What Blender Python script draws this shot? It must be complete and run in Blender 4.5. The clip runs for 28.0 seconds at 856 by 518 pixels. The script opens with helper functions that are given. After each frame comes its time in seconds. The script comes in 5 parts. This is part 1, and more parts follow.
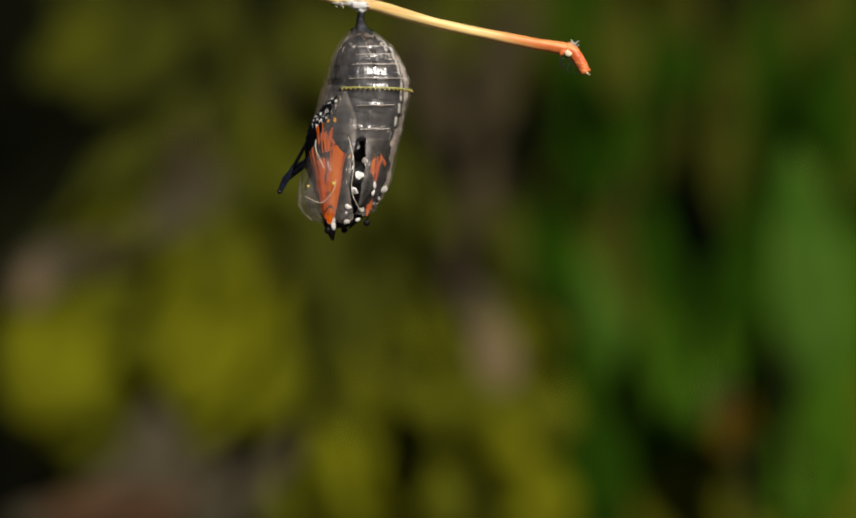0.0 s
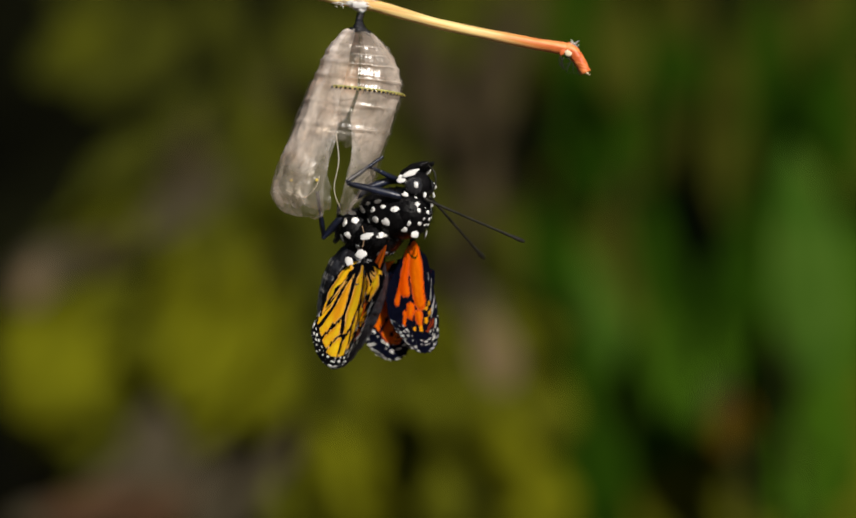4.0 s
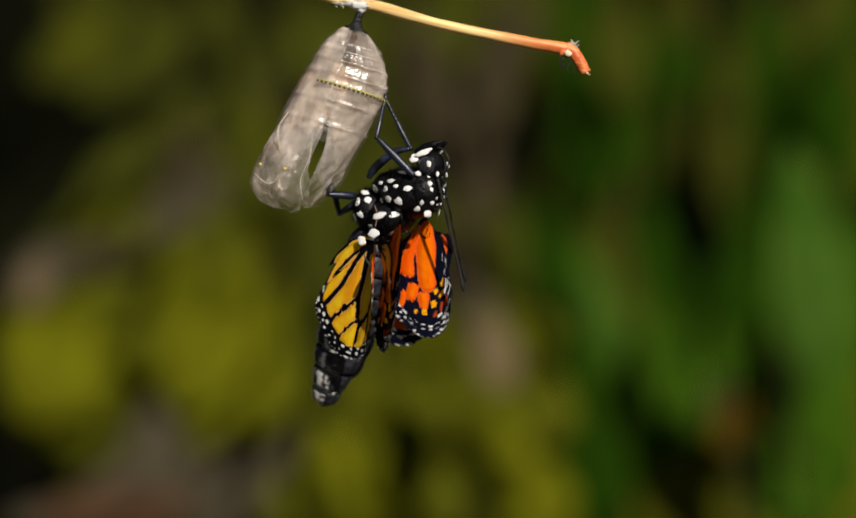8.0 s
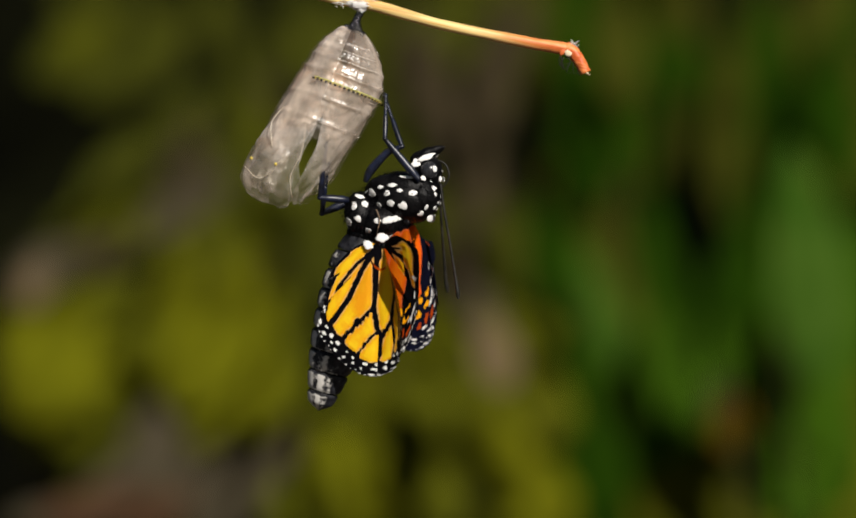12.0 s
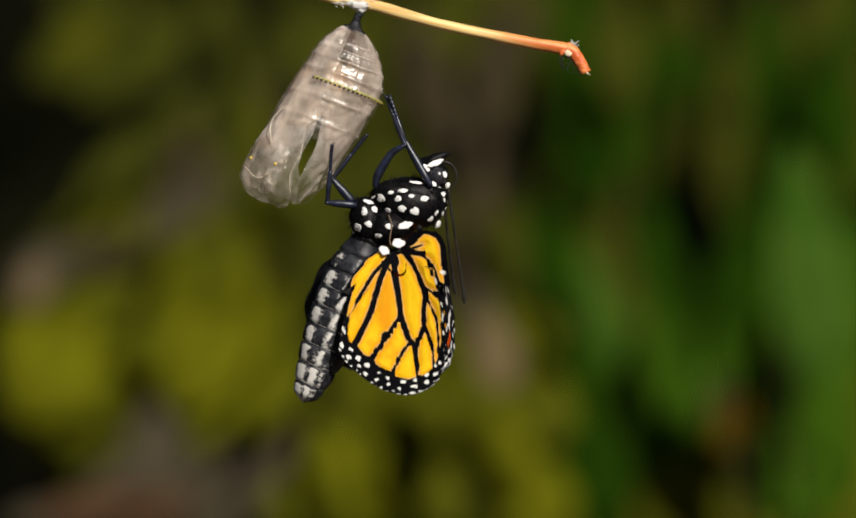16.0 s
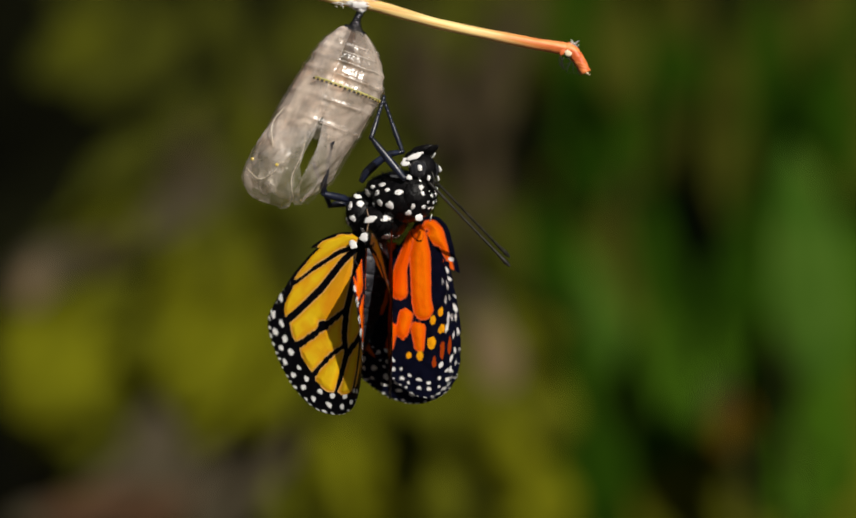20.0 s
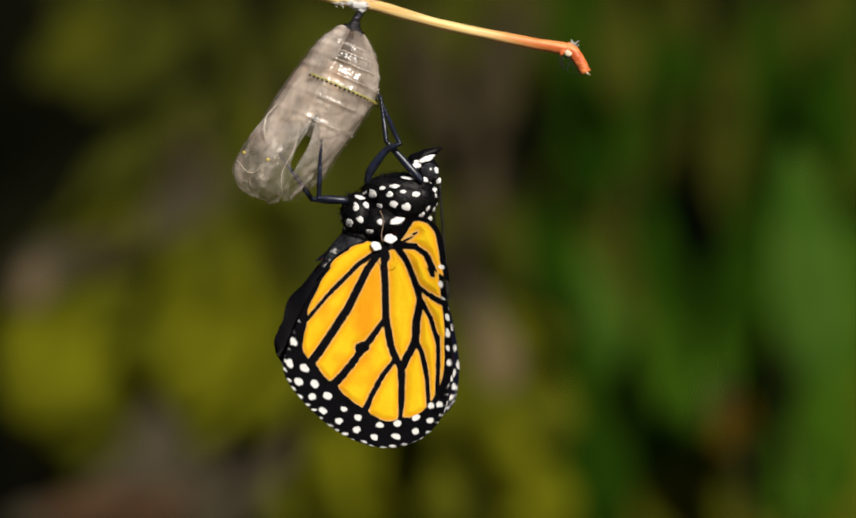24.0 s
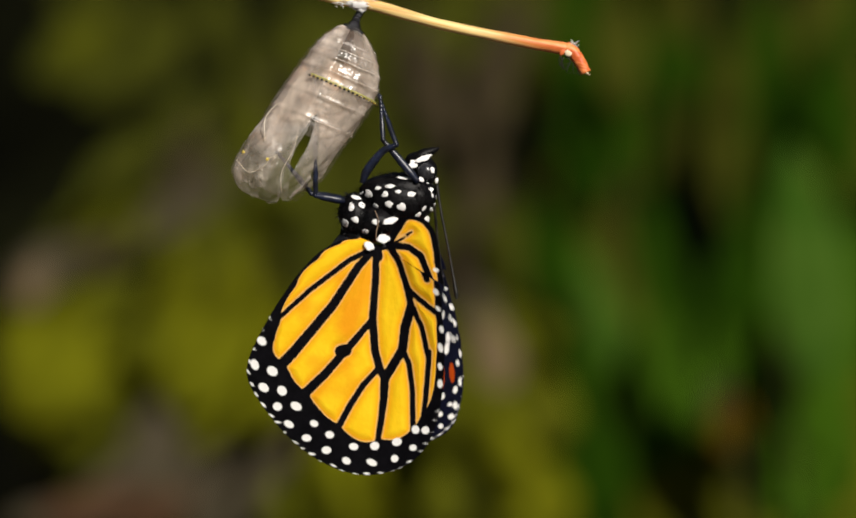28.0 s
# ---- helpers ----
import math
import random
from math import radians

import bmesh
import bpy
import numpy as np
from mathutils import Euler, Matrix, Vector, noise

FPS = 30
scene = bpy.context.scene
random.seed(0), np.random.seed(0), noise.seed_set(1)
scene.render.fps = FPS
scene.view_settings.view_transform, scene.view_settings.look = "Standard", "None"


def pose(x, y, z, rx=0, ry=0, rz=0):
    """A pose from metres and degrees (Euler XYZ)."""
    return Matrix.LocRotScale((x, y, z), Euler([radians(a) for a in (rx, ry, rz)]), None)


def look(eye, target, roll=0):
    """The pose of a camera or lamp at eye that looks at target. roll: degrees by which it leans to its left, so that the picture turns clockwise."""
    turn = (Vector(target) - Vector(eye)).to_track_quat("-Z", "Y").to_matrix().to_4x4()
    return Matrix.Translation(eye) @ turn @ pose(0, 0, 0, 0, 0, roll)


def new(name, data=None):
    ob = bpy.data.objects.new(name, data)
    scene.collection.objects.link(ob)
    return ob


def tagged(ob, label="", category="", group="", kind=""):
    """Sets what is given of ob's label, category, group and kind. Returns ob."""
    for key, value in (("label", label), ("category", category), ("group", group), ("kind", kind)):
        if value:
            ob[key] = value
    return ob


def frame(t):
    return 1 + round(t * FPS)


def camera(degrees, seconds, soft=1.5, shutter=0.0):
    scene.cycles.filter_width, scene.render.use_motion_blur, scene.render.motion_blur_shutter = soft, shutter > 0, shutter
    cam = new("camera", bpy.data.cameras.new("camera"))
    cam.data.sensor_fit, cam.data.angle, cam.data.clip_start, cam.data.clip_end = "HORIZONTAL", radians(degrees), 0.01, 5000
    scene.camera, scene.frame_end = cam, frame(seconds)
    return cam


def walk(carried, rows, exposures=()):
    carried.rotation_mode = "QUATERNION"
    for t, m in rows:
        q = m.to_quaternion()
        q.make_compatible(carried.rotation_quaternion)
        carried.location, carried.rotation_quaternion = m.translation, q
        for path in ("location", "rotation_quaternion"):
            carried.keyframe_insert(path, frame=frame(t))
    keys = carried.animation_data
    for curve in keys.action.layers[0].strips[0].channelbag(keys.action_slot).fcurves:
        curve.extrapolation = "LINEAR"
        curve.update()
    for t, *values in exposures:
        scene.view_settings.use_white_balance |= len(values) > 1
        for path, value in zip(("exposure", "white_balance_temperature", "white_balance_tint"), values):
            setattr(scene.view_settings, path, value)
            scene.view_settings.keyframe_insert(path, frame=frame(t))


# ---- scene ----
cam = camera(20, 28.0, 1.8)
cam.data.dof.use_dof = True
cam.data.dof.focus_distance = 0.331
cam.data.dof.aperture_fstop = 8.4
# One drawing unit is 0.075 mm; the plan's origin is the upper left corner of the plane of the subject.
U = 0.000075
REACH = 0.33347
walk(cam, [(0.0, look((0, -REACH, 0), (0, 0, 0))), (28.0, look((0, -REACH, 0), (0, 0, 0)))])

# ---- light ----
sun_from = Vector((0.36, -0.80, 0.52)).normalized()
world = bpy.data.worlds.new("open_shade_sky")
scene.world = world
world.use_nodes = True
wn = world.node_tree
sky = wn.nodes.new("ShaderNodeTexSky")
sky.sky_type = "NISHITA"
sky.sun_disc = False
sky.sun_elevation = math.asin(sun_from.z)
sky.sun_rotation = math.atan2(sun_from.x, sun_from.y)
wn.links.new(sky.outputs["Color"], wn.nodes["Background"].inputs["Color"])
wn.nodes["Background"].inputs["Strength"].default_value = 0.03
sun = new("sun", bpy.data.lights.new("sun", "SUN"))
sun.data.energy = 5.0
sun.data.angle = radians(0.6)
sun.data.color = (1.0, 0.94, 0.86)
sun.matrix_world = look(sun_from * 5, (0, 0, 0))
scene.view_settings.exposure = 0.0


# ---- helpers of the place ----
def P(x, v, y=0.0):
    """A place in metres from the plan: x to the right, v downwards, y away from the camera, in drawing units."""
    return Vector(((x - 784) * U, y * U, (474 - v) * U))


def far(x, v, depth):
    """A place at a distance behind the subject, by the line of sight through the plan."""
    k = (REACH + depth) / REACH
    return Vector(((x - 784) * U * k, depth, (474 - v) * U * k))


def part(name, bm, material, parent, label="", smooth=True):
    me = bpy.data.meshes.new(name)
    if isinstance(bm, bmesh.types.BMesh):
        bm.to_mesh(me)
        bm.free()
    else:
        verts, faces = bm
        me.from_pydata([tuple(p) for p in verts], [], [tuple(f) for f in faces])
    for m in (material if isinstance(material, (list, tuple)) else [material]):
        me.materials.append(m)
    if smooth:
        me.polygons.foreach_set("use_smooth", [True] * len(me.polygons))
    me.update()
    ob = new(name, me)
    ob.parent = parent
    if label:
        tagged(ob, label)
    return ob


def thing(name, at, label, category, group="", kind=""):
    ob = new(name)
    ob.empty_display_size = 0.005
    ob.location = at
    return tagged(ob, label, category, group, kind)


def loft(rings, closed=True, caps=True):
    """Vertices and faces of a skin over rings of equally many points."""
    n = len(rings[0])
    verts = [p for ring in rings for p in ring]
    faces = []
    for i in range(len(rings) - 1):
        for j in range(n if closed else n - 1):
            k = (j + 1) % n
            faces.append((i * n + j, i * n + k, (i + 1) * n + k, (i + 1) * n + j))
    if caps and closed:
        faces.append(tuple(range(n - 1, -1, -1)))
        faces.append(tuple((len(rings) - 1) * n + j for j in range(n)))
    return verts, faces


def smooth_path(points, steps):
    """Catmull-Rom points along a few guiding ones (any width of tuple)."""
    pts = [np.array(p, float) for p in points]
    pts = [2 * pts[0] - pts[1]] + pts + [2 * pts[-1] - pts[-2]]
    out = []
    for i in range(1, len(pts) - 2):
        a, b, c, d = pts[i - 1:i + 3]
        for s in range(steps):
            t = s / steps
            out.append(0.5 * (2 * b + (c - a) * t + (2 * a - 5 * b + 4 * c - d) * t * t + (3 * b - a - 3 * c + d) * t ** 3))
    out.append(pts[-2])
    return out


def tube(points, steps=6, sides=10, rough=0.0, seed=0):
    """A round skin along guiding points (x, y, z, radius) in metres; rough: share of the radius by which it is uneven."""
    path = smooth_path(points, steps)
    rings = []
    side = Vector((0, 1, 0))
    for i, p in enumerate(path):
        a, b = path[max(i - 1, 0)], path[min(i + 1, len(path) - 1)]
        d = Vector(b[:3] - a[:3]).normalized()
        s1 = d.cross(side)
        if s1.length < 0.1:
            s1 = d.cross(Vector((1, 0, 0)))
        s1.normalize()
        s2 = d.cross(s1)
        ring = []
        for j in range(sides):
            w = 2 * math.pi * j / sides
            r = p[3]
            if rough:
                r *= 1 + rough * noise.noise(Vector((math.cos(w) * 1.3 + seed, math.sin(w) * 1.3, i * 0.35)))
            ring.append(Vector(p[:3]) + (s1 * math.cos(w) + s2 * math.sin(w)) * r)
        rings.append(ring)
    return loft(rings)


def joined(pieces):
    verts, faces = [], []
    for v, f in pieces:
        o = len(verts)
        verts.extend(v)
        faces.extend(tuple(i + o for i in q) for q in f)
    return verts, faces


def blob(centre, radii, turn=None, rings=12, sides=18, rough=0.0, freq=2.0, seed=0.0):
    """An uneven ellipsoid; radii along its own axes, turned by a 3x3 matrix."""
    out = []
    for i in range(rings + 1):
        a = math.pi * min(max(i / rings, 0.003), 0.997)
        ring = []
        for j in range(sides):
            b = 2 * math.pi * j / sides
            n = Vector((math.sin(a) * math.cos(b), math.sin(a) * math.sin(b), math.cos(a)))
            k = 1 + (rough * noise.noise(n * freq + Vector((seed, seed * 0.7, 0))) if rough else 0)
            p = Vector((n.x * radii[0], n.y * radii[1], n.z * radii[2])) * k
            ring.append(Vector(centre) + (turn @ p if turn else p))
        out.append(ring)
    return loft(out)


# ---- materials ----
def nodes_of(name):
    m = bpy.data.materials.new(name)
    m.use_nodes = True
    nt = m.node_tree
    return m, nt, nt.nodes["Principled BSDF"], nt.nodes["Material Output"]


def node(nt, kind, **values):
    n = nt.nodes.new(kind)
    for k, v in values.items():
        n.inputs[k].default_value = v
    return n


def mixed(nt, fac, a, b):
    """A colour mix; fac, a and b are sockets or values."""
    n = nt.nodes.new("ShaderNodeMix")
    n.data_type = "RGBA"
    for sock, v in ((n.inputs[0], fac), (n.inputs[6], a), (n.inputs[7], b)):
        if isinstance(v, bpy.types.NodeSocket):
            nt.links.new(v, sock)
        else:
            sock.default_value = v
    return n.outputs[2]


def stepped(nt, value, lo, hi):
    n = nt.nodes.new("ShaderNodeMapRange")
    n.interpolation_type = "SMOOTHSTEP"
    n.inputs["From Min"].default_value, n.inputs["From Max"].default_value = lo, hi
    nt.links.new(value, n.inputs["Value"])
    return n.outputs["Result"]


def noisy(nt, scale, detail=3.0, rough=0.6):
    c = nt.nodes.new("ShaderNodeTexCoord")
    n = node(nt, "ShaderNodeTexNoise", Scale=scale, Detail=detail, Roughness=rough)
    nt.links.new(c.outputs["Object"], n.inputs["Vector"])
    return n.outputs["Fac"]


def bumped(nt, bsdf, height, strength, distance):
    b = node(nt, "ShaderNodeBump", Strength=strength, Distance=distance)
    nt.links.new(height, b.inputs["Height"])
    nt.links.new(b.outputs["Normal"], bsdf.inputs["Normal"])


def rgb(r, g, b):
    return (r, g, b, 1.0)


def surface(name, dark, light, scale, rough=0.5, fine=0.0, bump=0.3, depth=0.00003, spec=0.5, through_light=0.0, coat=0.0):
    """Two colours mixed by a coarse noise, with a fine relief; through_light: share of light let through."""
    m, nt, b, out = nodes_of(name)
    coarse = stepped(nt, noisy(nt, scale), 0.3, 0.7)
    col = mixed(nt, coarse, rgb(*dark), rgb(*light))
    nt.links.new(col, b.inputs["Base Color"])
    b.inputs["Roughness"].default_value = rough
    b.inputs["Specular IOR Level"].default_value = spec
    b.inputs["Coat Weight"].default_value = coat
    b.inputs["Coat Roughness"].default_value = 0.12
    bumped(nt, b, noisy(nt, fine or scale * 5, 4.0), bump, depth)
    if through_light:
        tr = nt.nodes.new("ShaderNodeBsdfTranslucent")
        nt.links.new(col, tr.inputs["Color"])
        mx = node(nt, "ShaderNodeMixShader", Fac=through_light)
        nt.links.new(b.outputs[0], mx.inputs[1])
        nt.links.new(tr.outputs[0], mx.inputs[2])
        nt.links.new(mx.outputs[0], out.inputs["Surface"])
    return m


def membrane(name, colour, cover, rough=0.12):
    """Thin clear skin: part milky, part see-through, with a wet gloss."""
    m, nt, b, out = nodes_of(name)
    n1 = stepped(nt, noisy(nt, 260.0, 4.0), 0.3, 0.72)
    col = mixed(nt, n1, rgb(*[c * 0.8 for c in colour]), rgb(*colour))
    tint = stepped(nt, noisy(nt, 150.0, 3.0), 0.52, 0.72)
    col = mixed(nt, tint, col, rgb(colour[0] * 0.85, colour[1] * 0.7, colour[2] * 0.58))
    thick = nt.nodes.new("ShaderNodeAttribute")
    thick.attribute_name = "thick"
    dif = nt.nodes.new("ShaderNodeBsdfDiffuse")
    trl = nt.nodes.new("ShaderNodeBsdfTranslucent")
    tra = nt.nodes.new("ShaderNodeBsdfTransparent")
    tra.inputs["Color"].default_value = rgb(0.97, 0.95, 0.92)
    glo = node(nt, "ShaderNodeBsdfGlossy", Roughness=rough)
    for s in (dif, trl):
        nt.links.new(col, s.inputs["Color"])
    milk = node(nt, "ShaderNodeMixShader", Fac=0.25)
    nt.links.new(dif.outputs[0], milk.inputs[1])
    nt.links.new(trl.outputs[0], milk.inputs[2])
    cov = node(nt, "ShaderNodeMapRange")
    cov.inputs["To Min"].default_value, cov.inputs["To Max"].default_value = cover * 0.4, cover * 1.3
    patchy = nt.nodes.new("ShaderNodeMath")
    patchy.operation = "MULTIPLY"
    nt.links.new(n1, patchy.inputs[0])
    nt.links.new(stepped(nt, noisy(nt, 95.0, 2.0), 0.25, 0.62), patchy.inputs[1])
    nt.links.new(patchy.outputs[0], cov.inputs["Value"])
    body = nt.nodes.new("ShaderNodeMixShader")
    share = nt.nodes.new("ShaderNodeMath")
    share.operation = "MULTIPLY"
    nt.links.new(cov.outputs["Result"], share.inputs[0])
    nt.links.new(thick.outputs["Fac"], share.inputs[1])
    nt.links.new(share.outputs[0], body.inputs["Fac"])
    nt.links.new(tra.outputs[0], body.inputs[1])
    nt.links.new(milk.outputs[0], body.inputs[2])
    co = nt.nodes.new("ShaderNodeTexCoord")
    long = nt.nodes.new("ShaderNodeMapping")
    long.inputs["Rotation"].default_value = (0, radians(-10), 0)
    long.inputs["Scale"].default_value = (620, 620, 95)
    nt.links.new(co.outputs["Object"], long.inputs["Vector"])
    fold = node(nt, "ShaderNodeTexNoise", Scale=1.0, Detail=3.0)
    nt.links.new(long.outputs[0], fold.inputs["Vector"])
    both = nt.nodes.new("ShaderNodeMath")
    both.operation = "MULTIPLY_ADD"
    nt.links.new(fold.outputs["Fac"], both.inputs[0])
    both.inputs[1].default_value = 1.3
    nt.links.new(noisy(nt, 420.0, 3.0), both.inputs[2])
    bp = node(nt, "ShaderNodeBump", Strength=0.9, Distance=0.00034)
    nt.links.new(both.outputs[0], bp.inputs["Height"])
    for s in (glo, dif):
        nt.links.new(bp.outputs["Normal"], s.inputs["Normal"])
    top = nt.nodes.new("ShaderNodeMixShader")
    top.inputs["Fac"].default_value = 0.065
    nt.links.new(body.outputs[0], top.inputs[1])
    nt.links.new(glo.outputs[0], top.inputs[2])
    nt.links.new(top.outputs[0], out.inputs["Surface"])
    return m


def wing_scales(name, cell, cell_far, black, white, glow=0.22, edge=0.5):
    """The wing's scales: coloured cells, dark veins and margin, white spots, by the wing's own drawing of veins and spots."""
    m, nt, b, out = nodes_of(name)

    def drawn(attr):
        a = nt.nodes.new("ShaderNodeAttribute")
        a.attribute_name = attr
        return a.outputs["Fac"]
    jag = nt.nodes.new("ShaderNodeMath")
    jag.operation = "MULTIPLY_ADD"
    nt.links.new(noisy(nt, 2600.0, 2.0), jag.inputs[0])
    jag.inputs[1].default_value = 3.0
    jag.inputs[2].default_value = -1.5
    ragged = nt.nodes.new("ShaderNodeMath")
    nt.links.new(drawn("vein"), ragged.inputs[0])
    nt.links.new(jag.outputs[0], ragged.inputs[1])
    in_cell = stepped(nt, ragged.outputs[0], -0.8, 0.8)
    inner = stepped(nt, ragged.outputs[0], 0.8, 3.4)
    tone = stepped(nt, noisy(nt, 190.0, 3.0), 0.25, 0.75)
    cells = mixed(nt, tone, rgb(*cell), rgb(*cell_far))
    smudge = stepped(nt, noisy(nt, 85.0, 2.0), 0.56, 0.70)
    cells = mixed(nt, smudge, cells, rgb(cell[0] * 0.96, cell[1] * 0.66, cell[2]))
    rim = mixed(nt, smudge, rgb(cell[0], cell[1] * 0.78, cell[2]), rgb(cell[0] * 0.95, cell[1] * 0.68, cell[2]))
    cells = mixed(nt, stepped(nt, ragged.outputs[0], 1.0, 15.0), rim, cells)
    pale = mixed(nt, edge, cells, rgb(0.8, 0.74, 0.6))
    cells = mixed(nt, inner, pale, cells)
    cells = mixed(nt, stepped(nt, drawn("hue"), 0.2, 0.6), cells, rgb(0.92, 0.42, 0.006))
    rusty = nt.nodes.new("ShaderNodeMath")
    rusty.operation = "MULTIPLY"
    nt.links.new(drawn("hue"), rusty.inputs[0])
    rusty.inputs[1].default_value = -1.0
    cells = mixed(nt, stepped(nt, rusty.outputs[0], 0.2, 0.6), cells, rgb(0.42, 0.055, 0.004))
    dark = mixed(nt, stepped(nt, noisy(nt, 500.0), 0.3, 0.7), rgb(*black), rgb(*[c * 1.9 for c in black]))
    col = mixed(nt, in_cell, dark, cells)
    spots = stepped(nt, drawn("spot"), -0.9, 0.9)
    col = mixed(nt, spots, rgb(*white), col)
    nt.links.new(col, b.inputs["Base Color"])
    b.inputs["Roughness"].default_value = 0.45
    b.inputs["Specular IOR Level"].default_value = 0.04
    puffed = nt.nodes.new("ShaderNodeMath")
    puffed.operation = "MULTIPLY_ADD"
    nt.links.new(stepped(nt, drawn("vein"), -1.0, 17.0), puffed.inputs[0])
    puffed.inputs[1].default_value = 2.4
    ridge = nt.nodes.new("ShaderNodeMath")
    ridge.operation = "MULTIPLY_ADD"
    nt.links.new(in_cell, ridge.inputs[0])
    ridge.inputs[1].default_value = -0.5
    nt.links.new(noisy(nt, 900.0, 4.0), ridge.inputs[2])
    nt.links.new(ridge.outputs[0], puffed.inputs[2])
    bumped(nt, b, puffed.outputs[0], 0.6, 0.00016)
    tr = nt.nodes.new("ShaderNodeBsdfTranslucent")
    nt.links.new(col, tr.inputs["Color"])
    mx = node(nt, "ShaderNodeMixShader", Fac=glow)
    nt.links.new(b.outputs[0], mx.inputs[1])
    nt.links.new(tr.outputs[0], mx.inputs[2])
    nt.links.new(mx.outputs[0], out.inputs["Surface"])
    return m


def abdomen_skin():
    """Dark scaly skin with pale rows of patches along the belly side."""
    m, nt, b, out = nodes_of("abdomen_scales")
    a = nt.nodes.new("ShaderNodeAttribute")
    a.attribute_name = "pale"
    mott = noisy(nt, 1500.0, 3.0)
    add = nt.nodes.new("ShaderNodeMath")
    add.operation = "MULTIPLY_ADD"
    nt.links.new(mott, add.inputs[0])
    add.inputs[1].default_value = 1.6
    nt.links.new(a.outputs["Fac"], add.inputs[2])
    f = stepped(nt, add.outputs[0], 1.08, 1.5)
    dark = mixed(nt, stepped(nt, noisy(nt, 800.0), 0.35, 0.7), rgb(0.007, 0.007, 0.009), rgb(0.034, 0.035, 0.042))
    col = mixed(nt, f, dark, rgb(0.58, 0.56, 0.52))
    nt.links.new(col, b.inputs["Base Color"])
    b.inputs["Specular IOR Level"].default_value = 0.25
    b.inputs["Roughness"].default_value = 0.45
    bumped(nt, b, mott, 0.6, 0.00008)
    return m


m, nt, b, out = nodes_of("dry_straw_bark")
c = nt.nodes.new("ShaderNodeTexCoord")
sep = nt.nodes.new("ShaderNodeSeparateXYZ")
nt.links.new(c.outputs["Object"], sep.inputs[0])
along = stepped(nt, sep.outputs["X"], 0.004, 0.021)
mp = nt.nodes.new("ShaderNodeMapping")
mp.vector_type = "TEXTURE"
mp.inputs["Rotation"].default_value = (0, radians(12.5), 0)
mp.inputs["Scale"].default_value = (1 / 60, 1 / 2400, 1 / 2400)
nt.links.new(c.outputs["Object"], mp.inputs["Vector"])
grain = node(nt, "ShaderNodeTexNoise", Scale=1.0, Detail=3.0)
nt.links.new(mp.outputs[0], grain.inputs["Vector"])
straw = mixed(nt, stepped(nt, grain.outputs["Fac"], 0.35, 0.65), rgb(0.58, 0.30, 0.06), rgb(0.88, 0.64, 0.26))
ripe = mixed(nt, stepped(nt, grain.outputs["Fac"], 0.35, 0.65), rgb(0.60, 0.10, 0.02), rgb(0.85, 0.28, 0.08))
nt.links.new(mixed(nt, along, straw, ripe), b.inputs["Base Color"])
b.inputs["Roughness"].default_value = 0.5
bumped(nt, b, grain.outputs["Fac"], 0.5, 0.00008)
M_TWIG = m
M_CUT = surface("pale_cut_wood", (0.6, 0.48, 0.3), (0.8, 0.68, 0.48), 900, 0.7)
M_SILK = surface("white_silk", (0.75, 0.73, 0.7), (0.88, 0.87, 0.85), 1500, 0.6, through_light=0.2)
M_STALK = surface("black_stalk", (0.004, 0.004, 0.005), (0.014, 0.014, 0.015), 1500, 0.18, 2200, 1.0, 0.0003)
M_FUZZ = surface("black_body_fuzz", (0.0016, 0.0016, 0.002), (0.006, 0.0055, 0.006), 900, 0.42, 2400, 0.7, 0.00014, 0.13)
M_WHITE = surface("white_scales", (0.72, 0.71, 0.69), (0.85, 0.84, 0.82), 1800, 0.6, 4000, 0.5, 0.00005)
M_LEG = surface("blue_black_leg", (0.003, 0.0035, 0.007), (0.011, 0.016, 0.040), 900, 0.36, 3000, 0.5, 0.00004)
M_EYE = surface("dark_eye", (0.012, 0.012, 0.014), (0.03, 0.03, 0.034), 2500, 0.25, 9000, 0.4, 0.00002)
M_FEELER = surface("dark_feeler", (0.007, 0.007, 0.006), (0.03, 0.027, 0.022), 1200, 0.45, spec=0.2)
M_SHELL = membrane("clear_pupal_skin", (0.88, 0.79, 0.72), 0.085, 0.27)
M_LINING = membrane("milky_lining", (0.97, 0.87, 0.79), 0.98, 0.36)
M_BAND = surface("yellow_green_band", (0.30, 0.30, 0.05), (0.55, 0.52, 0.16), 1500, 0.35)
M_BEAD = surface("black_bead", (0.01, 0.01, 0.01), (0.03, 0.03, 0.02), 1500, 0.2)
M_GOLD = surface("gold_spot", (0.45, 0.32, 0.05), (0.7, 0.55, 0.12), 2000, 0.2)
M_STRAND = surface("pale_strand", (0.6, 0.52, 0.4), (0.75, 0.68, 0.55), 1500, 0.35)
M_HIND_UNDER = wing_scales("hindwing_underside", (0.88, 0.545, 0.010), (0.92, 0.645, 0.018), (0.0022, 0.002, 0.0028), (0.86, 0.85, 0.82), 0.22, 0.24)
M_UPPER = wing_scales("wing_upperside", (0.86, 0.14, 0.001), (0.95, 0.23, 0.002), (0.0026, 0.0031, 0.009), (0.86, 0.85, 0.82), 0.22, 0.05)
M_FORE_UNDER = wing_scales("forewing_underside", (0.55, 0.11, 0.003), (0.66, 0.17, 0.005), (0.0022, 0.002, 0.0028), (0.86, 0.85, 0.82), 0.22, 0.05)
